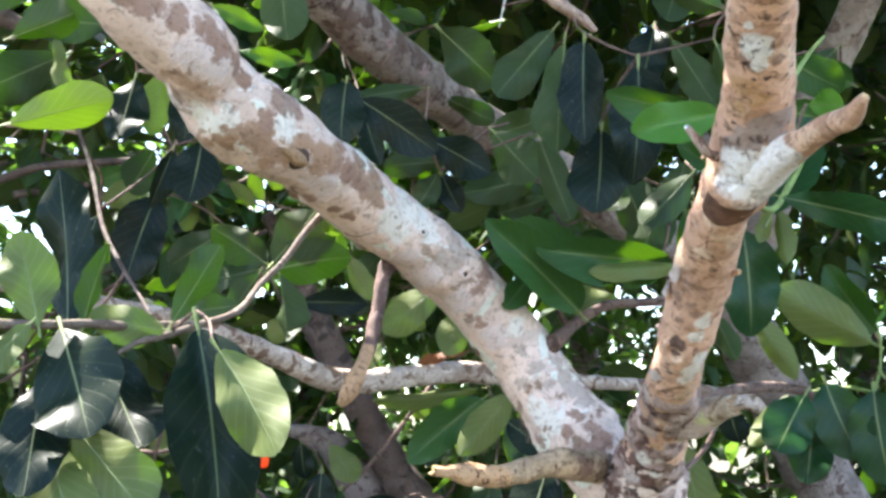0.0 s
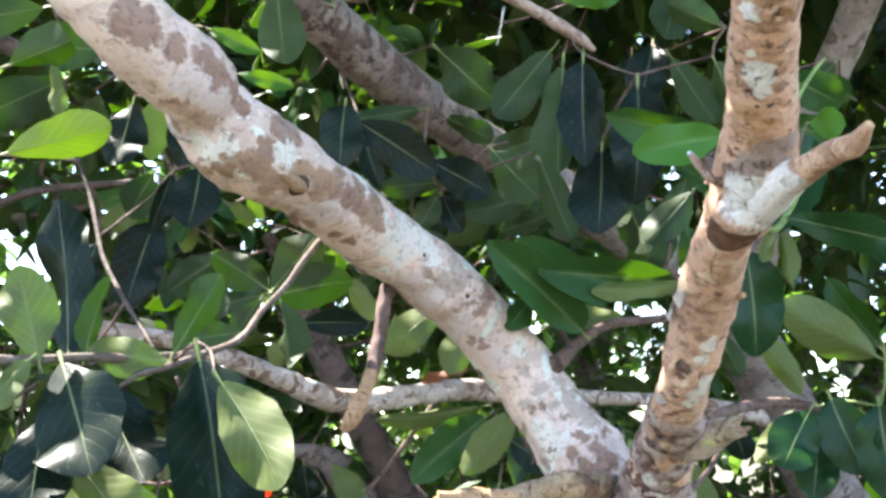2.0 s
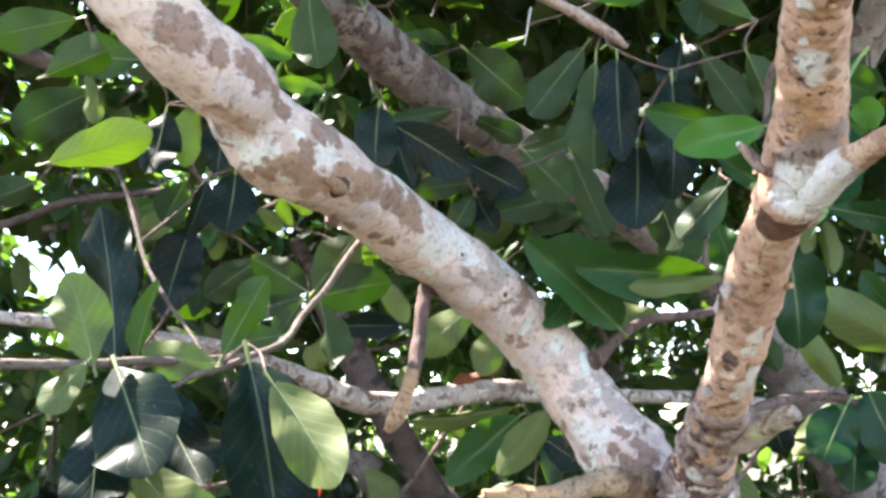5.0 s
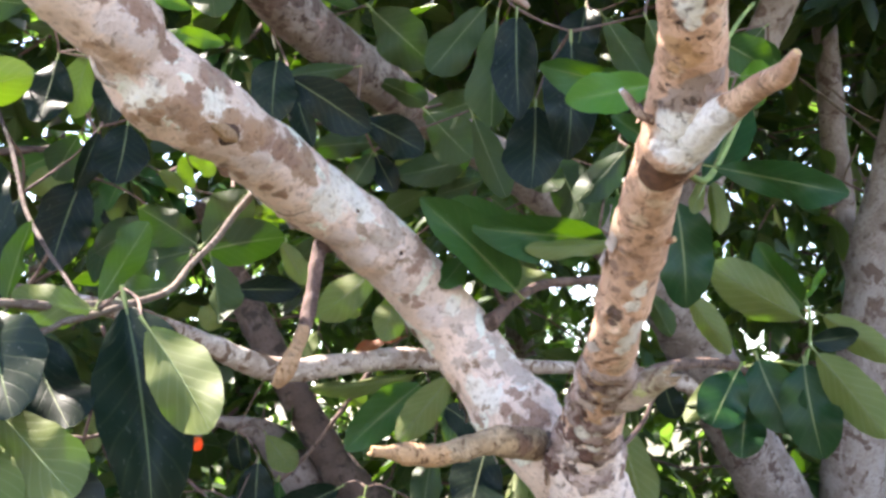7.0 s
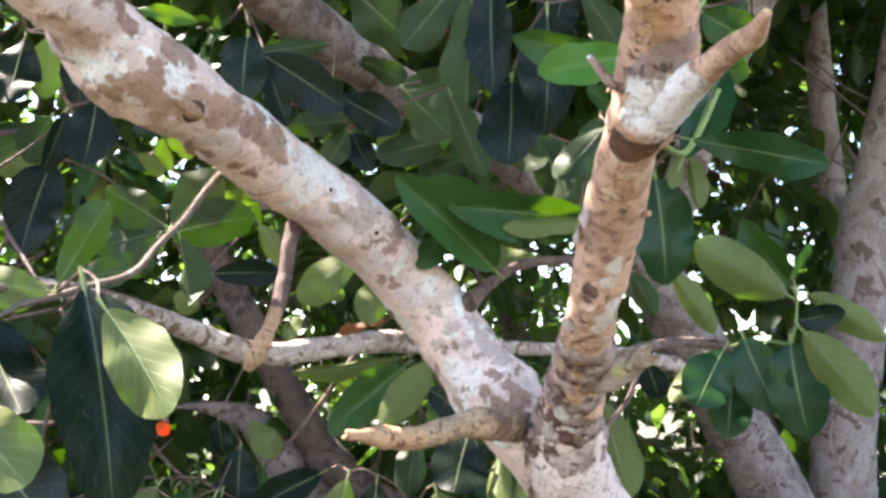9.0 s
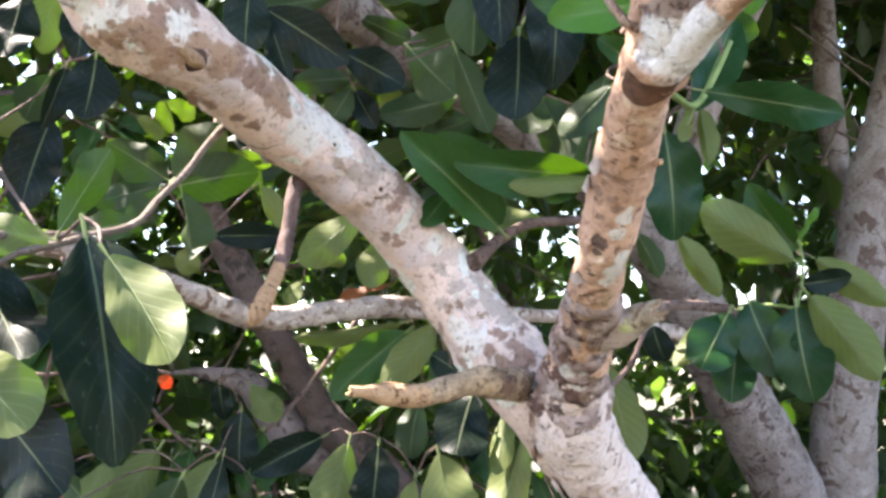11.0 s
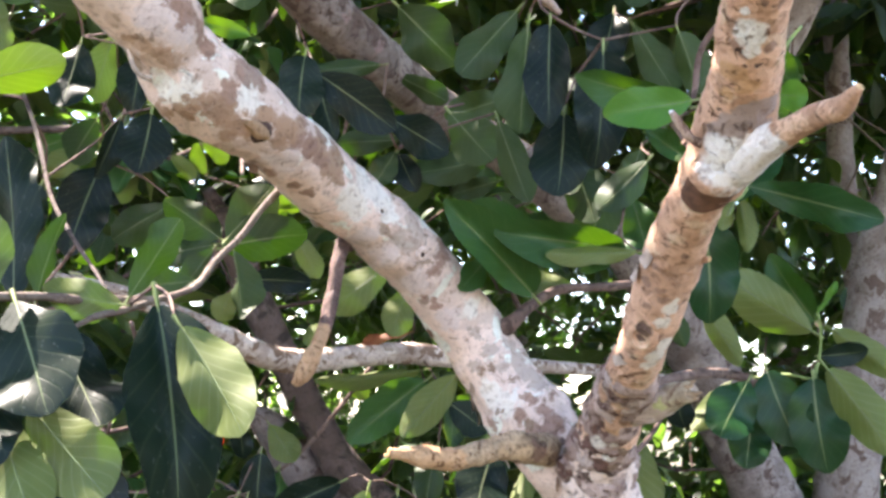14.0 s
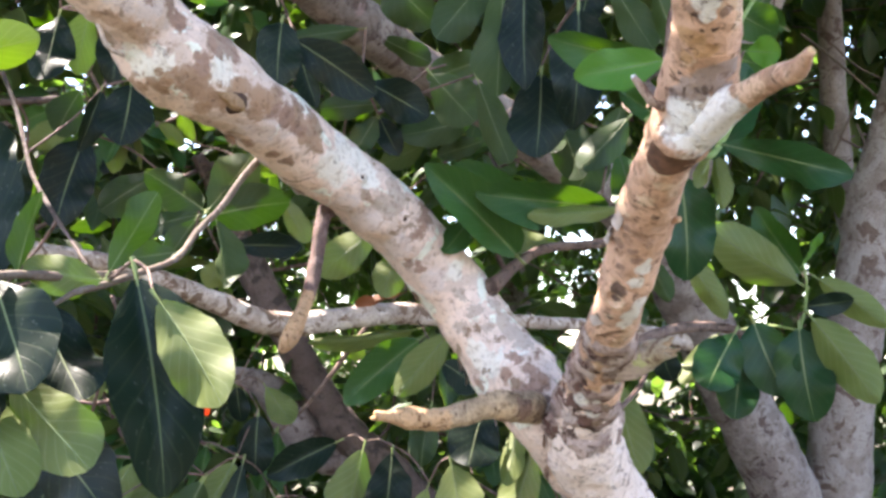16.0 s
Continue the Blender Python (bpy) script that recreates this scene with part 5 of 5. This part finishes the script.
hang((0.880, 2.072, 1.809), (0.921, 2.058, 1.876), (0.10, -0.96, -0.25), 0.020, "y")
hang((-0.441, 1.844, 2.398), (-0.339, 1.803, 2.336), (-0.41, -0.91, -0.08), 0.036, "y")
hang((-0.387, 1.859, 2.313), (-0.276, 1.814, 2.270), (-0.42, -0.89, -0.17), 0.034, "y")
hang((0.220, 1.778, 2.421), (0.341, 1.774, 2.431), (0.00, -0.92, -0.40), 0.053, "y")
hang((-0.327, 1.194, 1.715), (-0.404, 1.158, 1.722), (-0.43, 0.87, -0.22), 0.051, "u")
hang((-0.243, 1.112, 1.683), (-0.160, 1.063, 1.574), (0.18, 0.94, -0.29), 0.073, "u")
hang((-0.381, 1.073, 1.602), (-0.290, 1.030, 1.515), (0.21, 0.94, -0.25), 0.073, "u")
hang((-0.403, 1.056, 1.593), (-0.353, 1.008, 1.490), (-0.31, 0.79, -0.52), 0.067, "u")
hang((-0.430, 1.060, 1.708), (-0.463, 1.030, 1.658), (-0.14, 0.88, -0.45), 0.039, "u")
hang((-0.429, 1.080, 1.708), (-0.463, 1.097, 1.812), (-0.10, 0.98, -0.19), 0.061, "u")
hang((-0.538, 1.891, 2.283), (-0.563, 1.863, 2.148), (-0.66, 0.75, -0.03), 0.068, "u")
hang((-0.655, 2.225, 2.144), (-0.747, 2.188, 2.092), (-0.44, 0.89, 0.15), 0.058, "u")
hang((-0.209, 2.221, 1.972), (-0.156, 2.232, 1.880), (0.26, 0.93, 0.26), 0.054, "u")
hang((-0.318, 2.048, 1.826), (-0.344, 2.059, 1.771), (-0.09, 0.97, 0.23), 0.051, "u")
hang((0.004, 2.365, 1.936), (-0.140, 2.341, 1.821), (-0.06, 0.99, -0.13), 0.089, "u")
hang((0.047, 2.469, 1.897), (0.005, 2.441, 1.773), (-0.08, 0.98, -0.20), 0.078, "u")
hang((0.449, 1.338, 1.888), (0.460, 1.338, 1.816), (0.66, 0.74, 0.11), 0.030, "u")
hang((0.437, 1.338, 1.896), (0.421, 1.336, 1.844), (0.55, 0.81, -0.19), 0.022, "u")
hang((0.878, 2.097, 1.776), (0.666, 2.055, 1.880), (-0.07, 0.96, 0.26), 0.103, "u")
hang((1.006, 2.269, 1.793), (1.142, 2.225, 1.687), (0.38, 0.92, 0.11), 0.069, "u")
hang((0.870, 2.009, 1.692), (0.960, 1.927, 1.530), (0.59, 0.80, -0.08), 0.092, "u")
hang((0.719, 2.145, 1.668), (0.632, 2.127, 1.559), (0.26, 0.90, -0.35), 0.057, "u")
hang((0.480, 2.085, 1.570), (0.515, 2.060, 1.388), (0.42, 0.91, -0.04), 0.089, "u")
hang((0.458, 2.092, 1.536), (0.460, 2.064, 1.387), (0.07, 0.98, -0.18), 0.061, "u")
hang((0.402, 1.709, 1.871), (0.236, 1.662, 1.853), (-0.23, 0.93, -0.30), 0.039, "u")
hang((0.333, 1.901, 1.838), (0.213, 1.908, 1.845), (0.04, 0.98, -0.21), 0.054, "u")
hang((0.165, 2.494, 1.684), (0.039, 2.475, 1.536), (-0.04, 0.99, -0.10), 0.086, "u")
hang((0.292, 2.160, 1.499), (0.249, 2.082, 1.364), (0.35, 0.76, -0.55), 0.053, "u")
hang((0.087, 2.700, 1.703), (-0.182, 2.673, 1.664), (-0.05, 0.95, -0.32), 0.053, "u")
hang((-0.297, 2.748, 1.558), (-0.227, 2.707, 1.465), (0.13, 0.94, -0.32), 0.076, "u")
hang((-0.040, 2.350, 1.421), (-0.089, 2.300, 1.235), (-0.19, 0.93, 0.32), 0.100, "u")
hang((0.144, 2.130, 1.406), (0.168, 2.080, 1.252), (0.37, 0.92, -0.16), 0.119, "u")
hang((0.310, 2.130, 1.430), (0.248, 2.080, 1.261), (-0.02, 0.90, -0.44), 0.082, "u")
hang((-0.466, 2.430, 1.420), (-0.570, 2.360, 1.258), (-0.15, 0.95, 0.29), 0.113, "u")
hang((-0.340, 2.430, 1.392), (-0.412, 2.350, 1.243), (-0.07, 0.92, -0.39), 0.115, "u")
hang((0.622, 2.025, 1.816), (0.698, 2.015, 1.701), (0.43, 0.88, 0.21), 0.054, "u")
hang((-0.539, 2.300, 1.405), (-0.610, 2.250, 1.285), (0.51, 0.80, 0.32), 0.089, "u")
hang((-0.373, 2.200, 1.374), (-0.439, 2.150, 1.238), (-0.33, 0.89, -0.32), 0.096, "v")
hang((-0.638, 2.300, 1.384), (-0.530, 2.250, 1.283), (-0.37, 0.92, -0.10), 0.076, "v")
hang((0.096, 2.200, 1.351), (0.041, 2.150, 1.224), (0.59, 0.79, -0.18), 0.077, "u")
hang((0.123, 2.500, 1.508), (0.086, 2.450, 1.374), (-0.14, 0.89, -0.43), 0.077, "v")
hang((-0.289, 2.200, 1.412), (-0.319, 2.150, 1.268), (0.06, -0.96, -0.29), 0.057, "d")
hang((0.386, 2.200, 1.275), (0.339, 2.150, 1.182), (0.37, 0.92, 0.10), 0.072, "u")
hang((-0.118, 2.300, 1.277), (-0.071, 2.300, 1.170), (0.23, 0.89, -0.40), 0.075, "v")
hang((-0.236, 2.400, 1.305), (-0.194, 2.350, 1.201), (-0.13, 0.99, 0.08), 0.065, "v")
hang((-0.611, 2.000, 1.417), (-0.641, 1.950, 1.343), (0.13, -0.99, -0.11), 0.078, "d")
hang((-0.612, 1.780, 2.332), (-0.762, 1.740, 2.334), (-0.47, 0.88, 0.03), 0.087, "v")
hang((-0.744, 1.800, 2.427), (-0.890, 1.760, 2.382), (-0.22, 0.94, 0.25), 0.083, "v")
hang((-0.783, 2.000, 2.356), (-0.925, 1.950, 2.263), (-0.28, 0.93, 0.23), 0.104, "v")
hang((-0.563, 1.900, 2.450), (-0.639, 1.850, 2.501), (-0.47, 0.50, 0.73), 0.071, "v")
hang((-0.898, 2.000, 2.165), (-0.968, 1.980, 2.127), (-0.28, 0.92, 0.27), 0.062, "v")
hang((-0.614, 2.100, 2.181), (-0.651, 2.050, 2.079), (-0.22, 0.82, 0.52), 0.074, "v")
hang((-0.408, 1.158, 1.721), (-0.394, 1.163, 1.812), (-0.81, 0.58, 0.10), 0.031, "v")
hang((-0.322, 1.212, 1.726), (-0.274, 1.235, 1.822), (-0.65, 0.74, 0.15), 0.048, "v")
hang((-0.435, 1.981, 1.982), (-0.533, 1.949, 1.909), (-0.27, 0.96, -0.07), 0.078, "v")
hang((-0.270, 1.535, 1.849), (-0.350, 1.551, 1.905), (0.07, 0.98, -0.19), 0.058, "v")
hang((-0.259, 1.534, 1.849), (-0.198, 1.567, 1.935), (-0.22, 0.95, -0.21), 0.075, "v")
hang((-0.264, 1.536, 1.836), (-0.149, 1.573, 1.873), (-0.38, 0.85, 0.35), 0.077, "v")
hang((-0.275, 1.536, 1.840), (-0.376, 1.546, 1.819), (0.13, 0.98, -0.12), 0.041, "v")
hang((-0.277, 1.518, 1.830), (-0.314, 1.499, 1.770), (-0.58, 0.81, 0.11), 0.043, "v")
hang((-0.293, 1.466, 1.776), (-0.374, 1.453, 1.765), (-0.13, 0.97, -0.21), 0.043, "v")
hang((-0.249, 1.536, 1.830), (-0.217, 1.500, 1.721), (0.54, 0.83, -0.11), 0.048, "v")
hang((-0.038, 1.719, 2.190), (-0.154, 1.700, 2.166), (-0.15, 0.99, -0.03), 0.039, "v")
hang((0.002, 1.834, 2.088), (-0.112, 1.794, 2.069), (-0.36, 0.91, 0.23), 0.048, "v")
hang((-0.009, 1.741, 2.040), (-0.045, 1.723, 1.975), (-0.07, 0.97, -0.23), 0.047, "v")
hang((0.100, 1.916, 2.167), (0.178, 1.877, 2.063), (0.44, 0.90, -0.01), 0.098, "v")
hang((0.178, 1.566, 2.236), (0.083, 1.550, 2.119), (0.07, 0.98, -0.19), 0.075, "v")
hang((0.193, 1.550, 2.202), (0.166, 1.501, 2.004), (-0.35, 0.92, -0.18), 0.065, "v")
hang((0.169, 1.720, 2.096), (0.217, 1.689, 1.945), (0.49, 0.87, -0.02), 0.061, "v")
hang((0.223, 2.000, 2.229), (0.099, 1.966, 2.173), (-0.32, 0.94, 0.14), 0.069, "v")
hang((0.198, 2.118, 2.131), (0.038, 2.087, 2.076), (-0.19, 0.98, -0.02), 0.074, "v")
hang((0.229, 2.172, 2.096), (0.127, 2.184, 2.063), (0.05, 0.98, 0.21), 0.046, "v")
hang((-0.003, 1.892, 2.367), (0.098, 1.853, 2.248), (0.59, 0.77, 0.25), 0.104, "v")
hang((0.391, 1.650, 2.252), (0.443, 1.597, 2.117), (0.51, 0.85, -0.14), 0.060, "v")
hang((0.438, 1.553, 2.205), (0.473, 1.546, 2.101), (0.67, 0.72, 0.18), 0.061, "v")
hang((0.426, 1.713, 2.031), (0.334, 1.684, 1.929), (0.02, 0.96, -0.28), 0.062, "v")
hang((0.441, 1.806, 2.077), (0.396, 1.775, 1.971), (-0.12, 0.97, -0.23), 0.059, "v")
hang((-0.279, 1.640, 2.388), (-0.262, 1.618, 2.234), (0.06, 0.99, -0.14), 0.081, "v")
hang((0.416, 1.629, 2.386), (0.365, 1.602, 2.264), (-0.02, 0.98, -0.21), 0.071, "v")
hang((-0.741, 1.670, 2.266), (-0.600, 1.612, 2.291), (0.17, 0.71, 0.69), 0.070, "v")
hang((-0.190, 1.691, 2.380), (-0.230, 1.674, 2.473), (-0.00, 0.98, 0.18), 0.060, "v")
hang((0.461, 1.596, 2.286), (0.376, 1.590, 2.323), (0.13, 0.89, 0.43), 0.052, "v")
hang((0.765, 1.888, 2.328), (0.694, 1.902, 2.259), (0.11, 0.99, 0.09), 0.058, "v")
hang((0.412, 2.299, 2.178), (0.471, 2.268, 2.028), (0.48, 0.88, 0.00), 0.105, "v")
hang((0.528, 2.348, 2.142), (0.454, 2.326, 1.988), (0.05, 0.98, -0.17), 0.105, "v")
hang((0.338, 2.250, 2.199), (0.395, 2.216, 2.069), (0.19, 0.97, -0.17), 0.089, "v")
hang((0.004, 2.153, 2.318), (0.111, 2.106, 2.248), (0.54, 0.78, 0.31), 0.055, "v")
hang((-0.633, 1.440, 2.041), (-0.450, 1.360, 2.056), (0.05, 0.80, 0.60), 0.068, "s", 0)
hang((-0.705, 1.764, 2.306), (-0.677, 1.733, 2.194), (0.24, 0.95, -0.20), 0.037, "s")
hang((-0.482, 2.599, 2.268), (-0.413, 2.601, 2.226), (0.40, 0.61, 0.68), 0.073, "s")
hang((-0.478, 2.660, 2.203), (-0.506, 2.601, 2.268), (-0.86, 0.50, 0.09), 0.062, "s")
hang((-0.580, 2.709, 2.258), (-0.512, 2.713, 2.202), (0.41, 0.72, 0.56), 0.059, "s")
hang((-0.317, 2.610, 2.127), (-0.230, 2.605, 2.119), (0.10, 0.55, 0.83), 0.053, "s")
hang((-0.304, 2.633, 2.105), (-0.226, 2.627, 2.112), (-0.02, 0.54, 0.84), 0.041, "s")
hang((-0.361, 2.626, 2.045), (-0.304, 2.620, 2.056), (-0.10, 0.55, 0.83), 0.049, "s")
hang((-0.134, 2.927, 1.969), (-0.069, 2.932, 1.903), (0.51, 0.66, 0.56), 0.068, "s")
hang((-0.110, 2.969, 1.688), (-0.044, 2.973, 1.633), (0.43, 0.70, 0.57), 0.082, "s")
hang((-0.180, 2.950, 1.839), (-0.227, 2.962, 1.783), (0.57, 0.76, -0.32), 0.077, "s")
hang((0.048, 2.530, 2.225), (0.101, 2.521, 2.267), (-0.45, 0.57, 0.69), 0.081, "s")
hang((-0.147, 2.895, 1.919), (-0.051, 2.899, 1.887), (0.21, 0.65, 0.73), 0.077, "s")
hang((-0.340, 2.559, 2.101), (-0.275, 2.555, 2.115), (-0.15, 0.54, 0.83), 0.053, "s")
hang((0.259, 1.873, 2.455), (0.331, 1.869, 2.471), (-0.16, 0.47, 0.87), 0.064, "s")
hang((0.058, 2.636, 1.797), (-0.063, 2.649, 1.768), (-0.19, -0.89, 0.40), 0.033, "b")
hang((-0.542, 1.994, 1.349), (-0.580, 1.993, 1.373), (0.30, -0.84, 0.46), 0.035, "b")
hang((-0.230, 1.358, 1.567), (-0.241, 1.361, 1.553), (0.00, 0.98, 0.22), 0.019, "o")

# fine twigs that carry these leaves
wood = np.vstack(AXES)
for a, c in reach(wood, [p for p, _ in STEMS], 0.5):
    a, c = Vector(a), Vector(c)
    if (c - a).length < 0.035:
        continue
    mid = (a + c) / 2 + Vector((0, 0.09, 0.03)) * min(1.0, (c - a).length / 0.3)
    owner = near_tree if c.y < 2.2 else grey_tree
    part("twig", limb("twig", [(*a, 0.0026), (*mid, 0.0021), (*c, 0.0017)], M_TWIG, 7, 0.02, 0.15, 60), owner)

# ---- crowns ----
rng = np.random.default_rng(11)


def clumps_in(n, near, far, left, right, low, high, floor=0.3):
    """Middles of leaf clumps in a wedge ahead: distance, sideways and up as shares of the distance."""
    d = (rng.uniform(near ** 2, far ** 2, n)) ** 0.5
    return np.c_[d * rng.uniform(left, right, n), d, np.maximum(1.6 + d * rng.uniform(low, high, n), floor)]


SHAFTS = [(-0.541, 1.400, 2.049), (-0.360, 1.835, 2.330), (-0.440, 1.020, 1.600), (-0.492, 2.624, 2.241), (-0.285, 2.611, 2.110), (-0.088, 2.971, 1.665), (-0.300, 1.962, 2.371), (-0.148, 3.326, 2.018), (0.439, 2.492, 2.557), (-0.101, 2.930, 1.934), (0.074, 2.525, 2.246), (0.287, 1.871, 2.462)]
SHAFTS += [tuple(p) for p in np.c_[rng.uniform(-1.8, 0.9, 12), rng.uniform(2.9, 4.6, 12), rng.uniform(1.2, 2.9, 12)]]
more = np.random.default_rng(31)
SHAFTS += [tuple(p) for p in np.c_[more.uniform(-2.2, 1.4, 12), more.uniform(3.4, 6.0, 12), more.uniform(1.4, 3.2, 12)]]


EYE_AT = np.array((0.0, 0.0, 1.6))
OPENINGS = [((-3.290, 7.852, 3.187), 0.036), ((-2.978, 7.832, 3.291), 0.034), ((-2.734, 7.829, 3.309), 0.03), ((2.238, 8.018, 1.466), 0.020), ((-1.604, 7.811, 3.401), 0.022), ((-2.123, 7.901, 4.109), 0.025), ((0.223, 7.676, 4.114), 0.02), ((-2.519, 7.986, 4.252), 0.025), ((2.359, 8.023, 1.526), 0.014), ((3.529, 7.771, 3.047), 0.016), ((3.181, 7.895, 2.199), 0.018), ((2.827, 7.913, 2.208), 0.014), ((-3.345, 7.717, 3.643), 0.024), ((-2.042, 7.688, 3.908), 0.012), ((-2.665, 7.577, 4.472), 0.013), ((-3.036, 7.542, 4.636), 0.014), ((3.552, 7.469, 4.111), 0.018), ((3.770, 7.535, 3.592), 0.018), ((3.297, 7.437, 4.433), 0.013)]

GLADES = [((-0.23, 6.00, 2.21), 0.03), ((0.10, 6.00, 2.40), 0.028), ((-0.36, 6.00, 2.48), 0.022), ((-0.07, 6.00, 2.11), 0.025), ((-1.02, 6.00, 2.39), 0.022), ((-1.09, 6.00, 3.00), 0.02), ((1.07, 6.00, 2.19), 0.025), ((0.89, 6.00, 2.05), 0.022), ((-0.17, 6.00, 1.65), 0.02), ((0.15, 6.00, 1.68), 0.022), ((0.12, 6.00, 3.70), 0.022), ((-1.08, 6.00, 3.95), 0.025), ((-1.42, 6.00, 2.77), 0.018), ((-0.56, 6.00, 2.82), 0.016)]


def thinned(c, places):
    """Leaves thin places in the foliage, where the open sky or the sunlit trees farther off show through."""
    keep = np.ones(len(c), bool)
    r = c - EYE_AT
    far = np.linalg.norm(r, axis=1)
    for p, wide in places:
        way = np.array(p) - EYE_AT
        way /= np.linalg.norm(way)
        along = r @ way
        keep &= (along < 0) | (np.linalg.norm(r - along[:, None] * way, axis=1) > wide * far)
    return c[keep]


def open_to_sun(c, wide):
    """Leaves gaps in the canopy through which the sun reaches single leaves and twigs."""
    s = np.array(SUN_FROM)
    keep = np.ones(len(c), bool)
    for p in SHAFTS:
        r = c - np.array(p)
        along = r @ s
        away = np.linalg.norm(r - along[:, None] * s, axis=1)
        keep &= (along < 0.35) | (away > (wide + 0.24 if p is SHAFTS[0] else wide))
    return c[keep]


for n, near, far, left, right, low, high, per, seed, owner, text in (
        (190, 2.9, 4.2, -0.75, 0.20, -0.25, 0.75, 12, 3, grey_tree, "mid-green drooping leaves in loose whorls"),
        (150, 4.1, 5.4, 0.10, 0.80, 0.10, 0.75, 9, 4, right_tree, "dark green drooping leaves"),
        (330, 4.2, 6.4, -0.80, 0.65, -0.25, 0.75, 12, 5, brown_tree, "dark green leaves in deep shade")):
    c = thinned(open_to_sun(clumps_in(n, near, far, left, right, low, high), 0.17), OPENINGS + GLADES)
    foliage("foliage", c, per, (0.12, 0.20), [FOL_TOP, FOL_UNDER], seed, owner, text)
    branchlets(c, wood, owner, 0.006, seed)
# whorls of single leaves on thin twigs behind the forked tree
whorl_rng = random.Random(21)
for c in clumps_in(24, 2.75, 3.5, -0.50, 0.12, -0.16, 0.40):
    c = Vector(c)
    d = Vector((whorl_rng.uniform(-1, 1), whorl_rng.uniform(0.2, 1), whorl_rng.uniform(0.1, 1))).normalized()
    mid = c + d * 0.22 + Vector((0, 0, -0.03))
    part("twig", limb("twig", [(*c, 0.004), (*mid, 0.006), (*(c + d * 0.5), 0.008)], M_TWIG, 7, 0.03, 0.12, 30), grey_tree)
    for k in range(8):
        a = 2.4 * k + whorl_rng.uniform(-0.4, 0.4)
        side = d.orthogonal().normalized()
        out = (Matrix.Rotation(a, 3, d) @ side) * 0.8 - d * 0.55 + Vector((0, 0, -0.55))
        out.normalize()
        base = c + d * whorl_rng.uniform(0, 0.10)
        long = whorl_rng.uniform(0.11, 0.19)
        up = Vector((whorl_rng.uniform(-0.4, 0.4), whorl_rng.uniform(-0.4, 0.4), 1))
        ob = under(new("leaf", BLADES[whorl_rng.choice("guvvd")][whorl_rng.randrange(6)]), grey_tree)
        ob.matrix_basis = leaf_pose(base + out * 0.02, base + out * (0.02 + long), up, long * whorl_rng.uniform(0.44, 0.56))
# unseen crowns added overhead to keep the sun off limbs and background
for n, x0, x1, y0, y1, z0, z1, size, seed, owner in ((680, -4.4, 3.0, 0.1, 4.6, 3.1, 5.4, (0.17, 0.27), 6, near_tree), (1000, -5.8, 4.5, 4.2, 11.0, 4.4, 6.8, (0.20, 0.32), 7, right_tree)):
    c = open_to_sun(np.c_[rng.uniform(x0, x1, n), rng.uniform(y0, y1, n), rng.uniform(z0, z1, n)], 0.26)
    c = c[(c[:, 1] < 7.2) | (c[:, 0] > -2.4)]
    foliage("foliage", c, 15, size, [FOL_TOP, FOL_UNDER], seed, owner, "unseen leafy crown added overhead for shade")
    branchlets(c, wood, owner, 0.012, seed)
# far trees
for k in range(13):
    a = radians(-60 + 10 * k + rng.uniform(-3, 3))
    d = rng.uniform(7.6, 11.5)
    bx, by = d * math.sin(a), d * math.cos(a)
    t = tagged(tree("tree", (bx, by, 0), "distant dense dark green tree"), group="trees in the distance")
    part("trunk", limb("trunk", [(bx, by, -0.1, 0.2), (bx + 0.1, by, 1.5, 0.15), (bx, by + 0.1, 3.2, 0.11), (bx + 0.2, by, 5.0, 0.05)], M_GREY, 12, 0.1, 0.1, 3), t)
    n = 230
    r = rng.normal(size=(n, 3))
    r /= np.linalg.norm(r, axis=1)[:, None]
    c = np.array((bx, by, 3.3)) + r * rng.uniform(0.2, 1.0, (n, 1)) ** 0.5 * (1.9, 1.5, 3.2)
    c[:, 2] = np.maximum(c[:, 2], 0.3)
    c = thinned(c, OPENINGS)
    branchlets(c, AXES[-1], t, 0.012, k)
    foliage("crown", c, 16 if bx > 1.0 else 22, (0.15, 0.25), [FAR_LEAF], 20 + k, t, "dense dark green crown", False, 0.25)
for k in range(14):
    a = radians(-46 + 7 * k + rng.uniform(-3, 3))
    d = rng.uniform(6.3, 7.4)
    bx, by = d * math.sin(a), d * math.cos(a)
    t = new("shrub")
    t.location = (bx, by, 0)
    tagged(t, "low dense dark green shrub under the trees", "shrub", "undergrowth")
    part("stem", limb("stem", [(bx, by, -0.05, 0.03), (bx + 0.05, by, 0.5, 0.02), (bx, by + 0.1, 1.1, 0.01)], M_DARK, 8, 0.05, 0.1, 6), t)
    n = 60
    c = np.array((bx, by, 0.75)) + rng.normal(size=(n, 3)) * (0.45, 0.35, 0.4)
    c[:, 2] = np.maximum(c[:, 2], 0.15)
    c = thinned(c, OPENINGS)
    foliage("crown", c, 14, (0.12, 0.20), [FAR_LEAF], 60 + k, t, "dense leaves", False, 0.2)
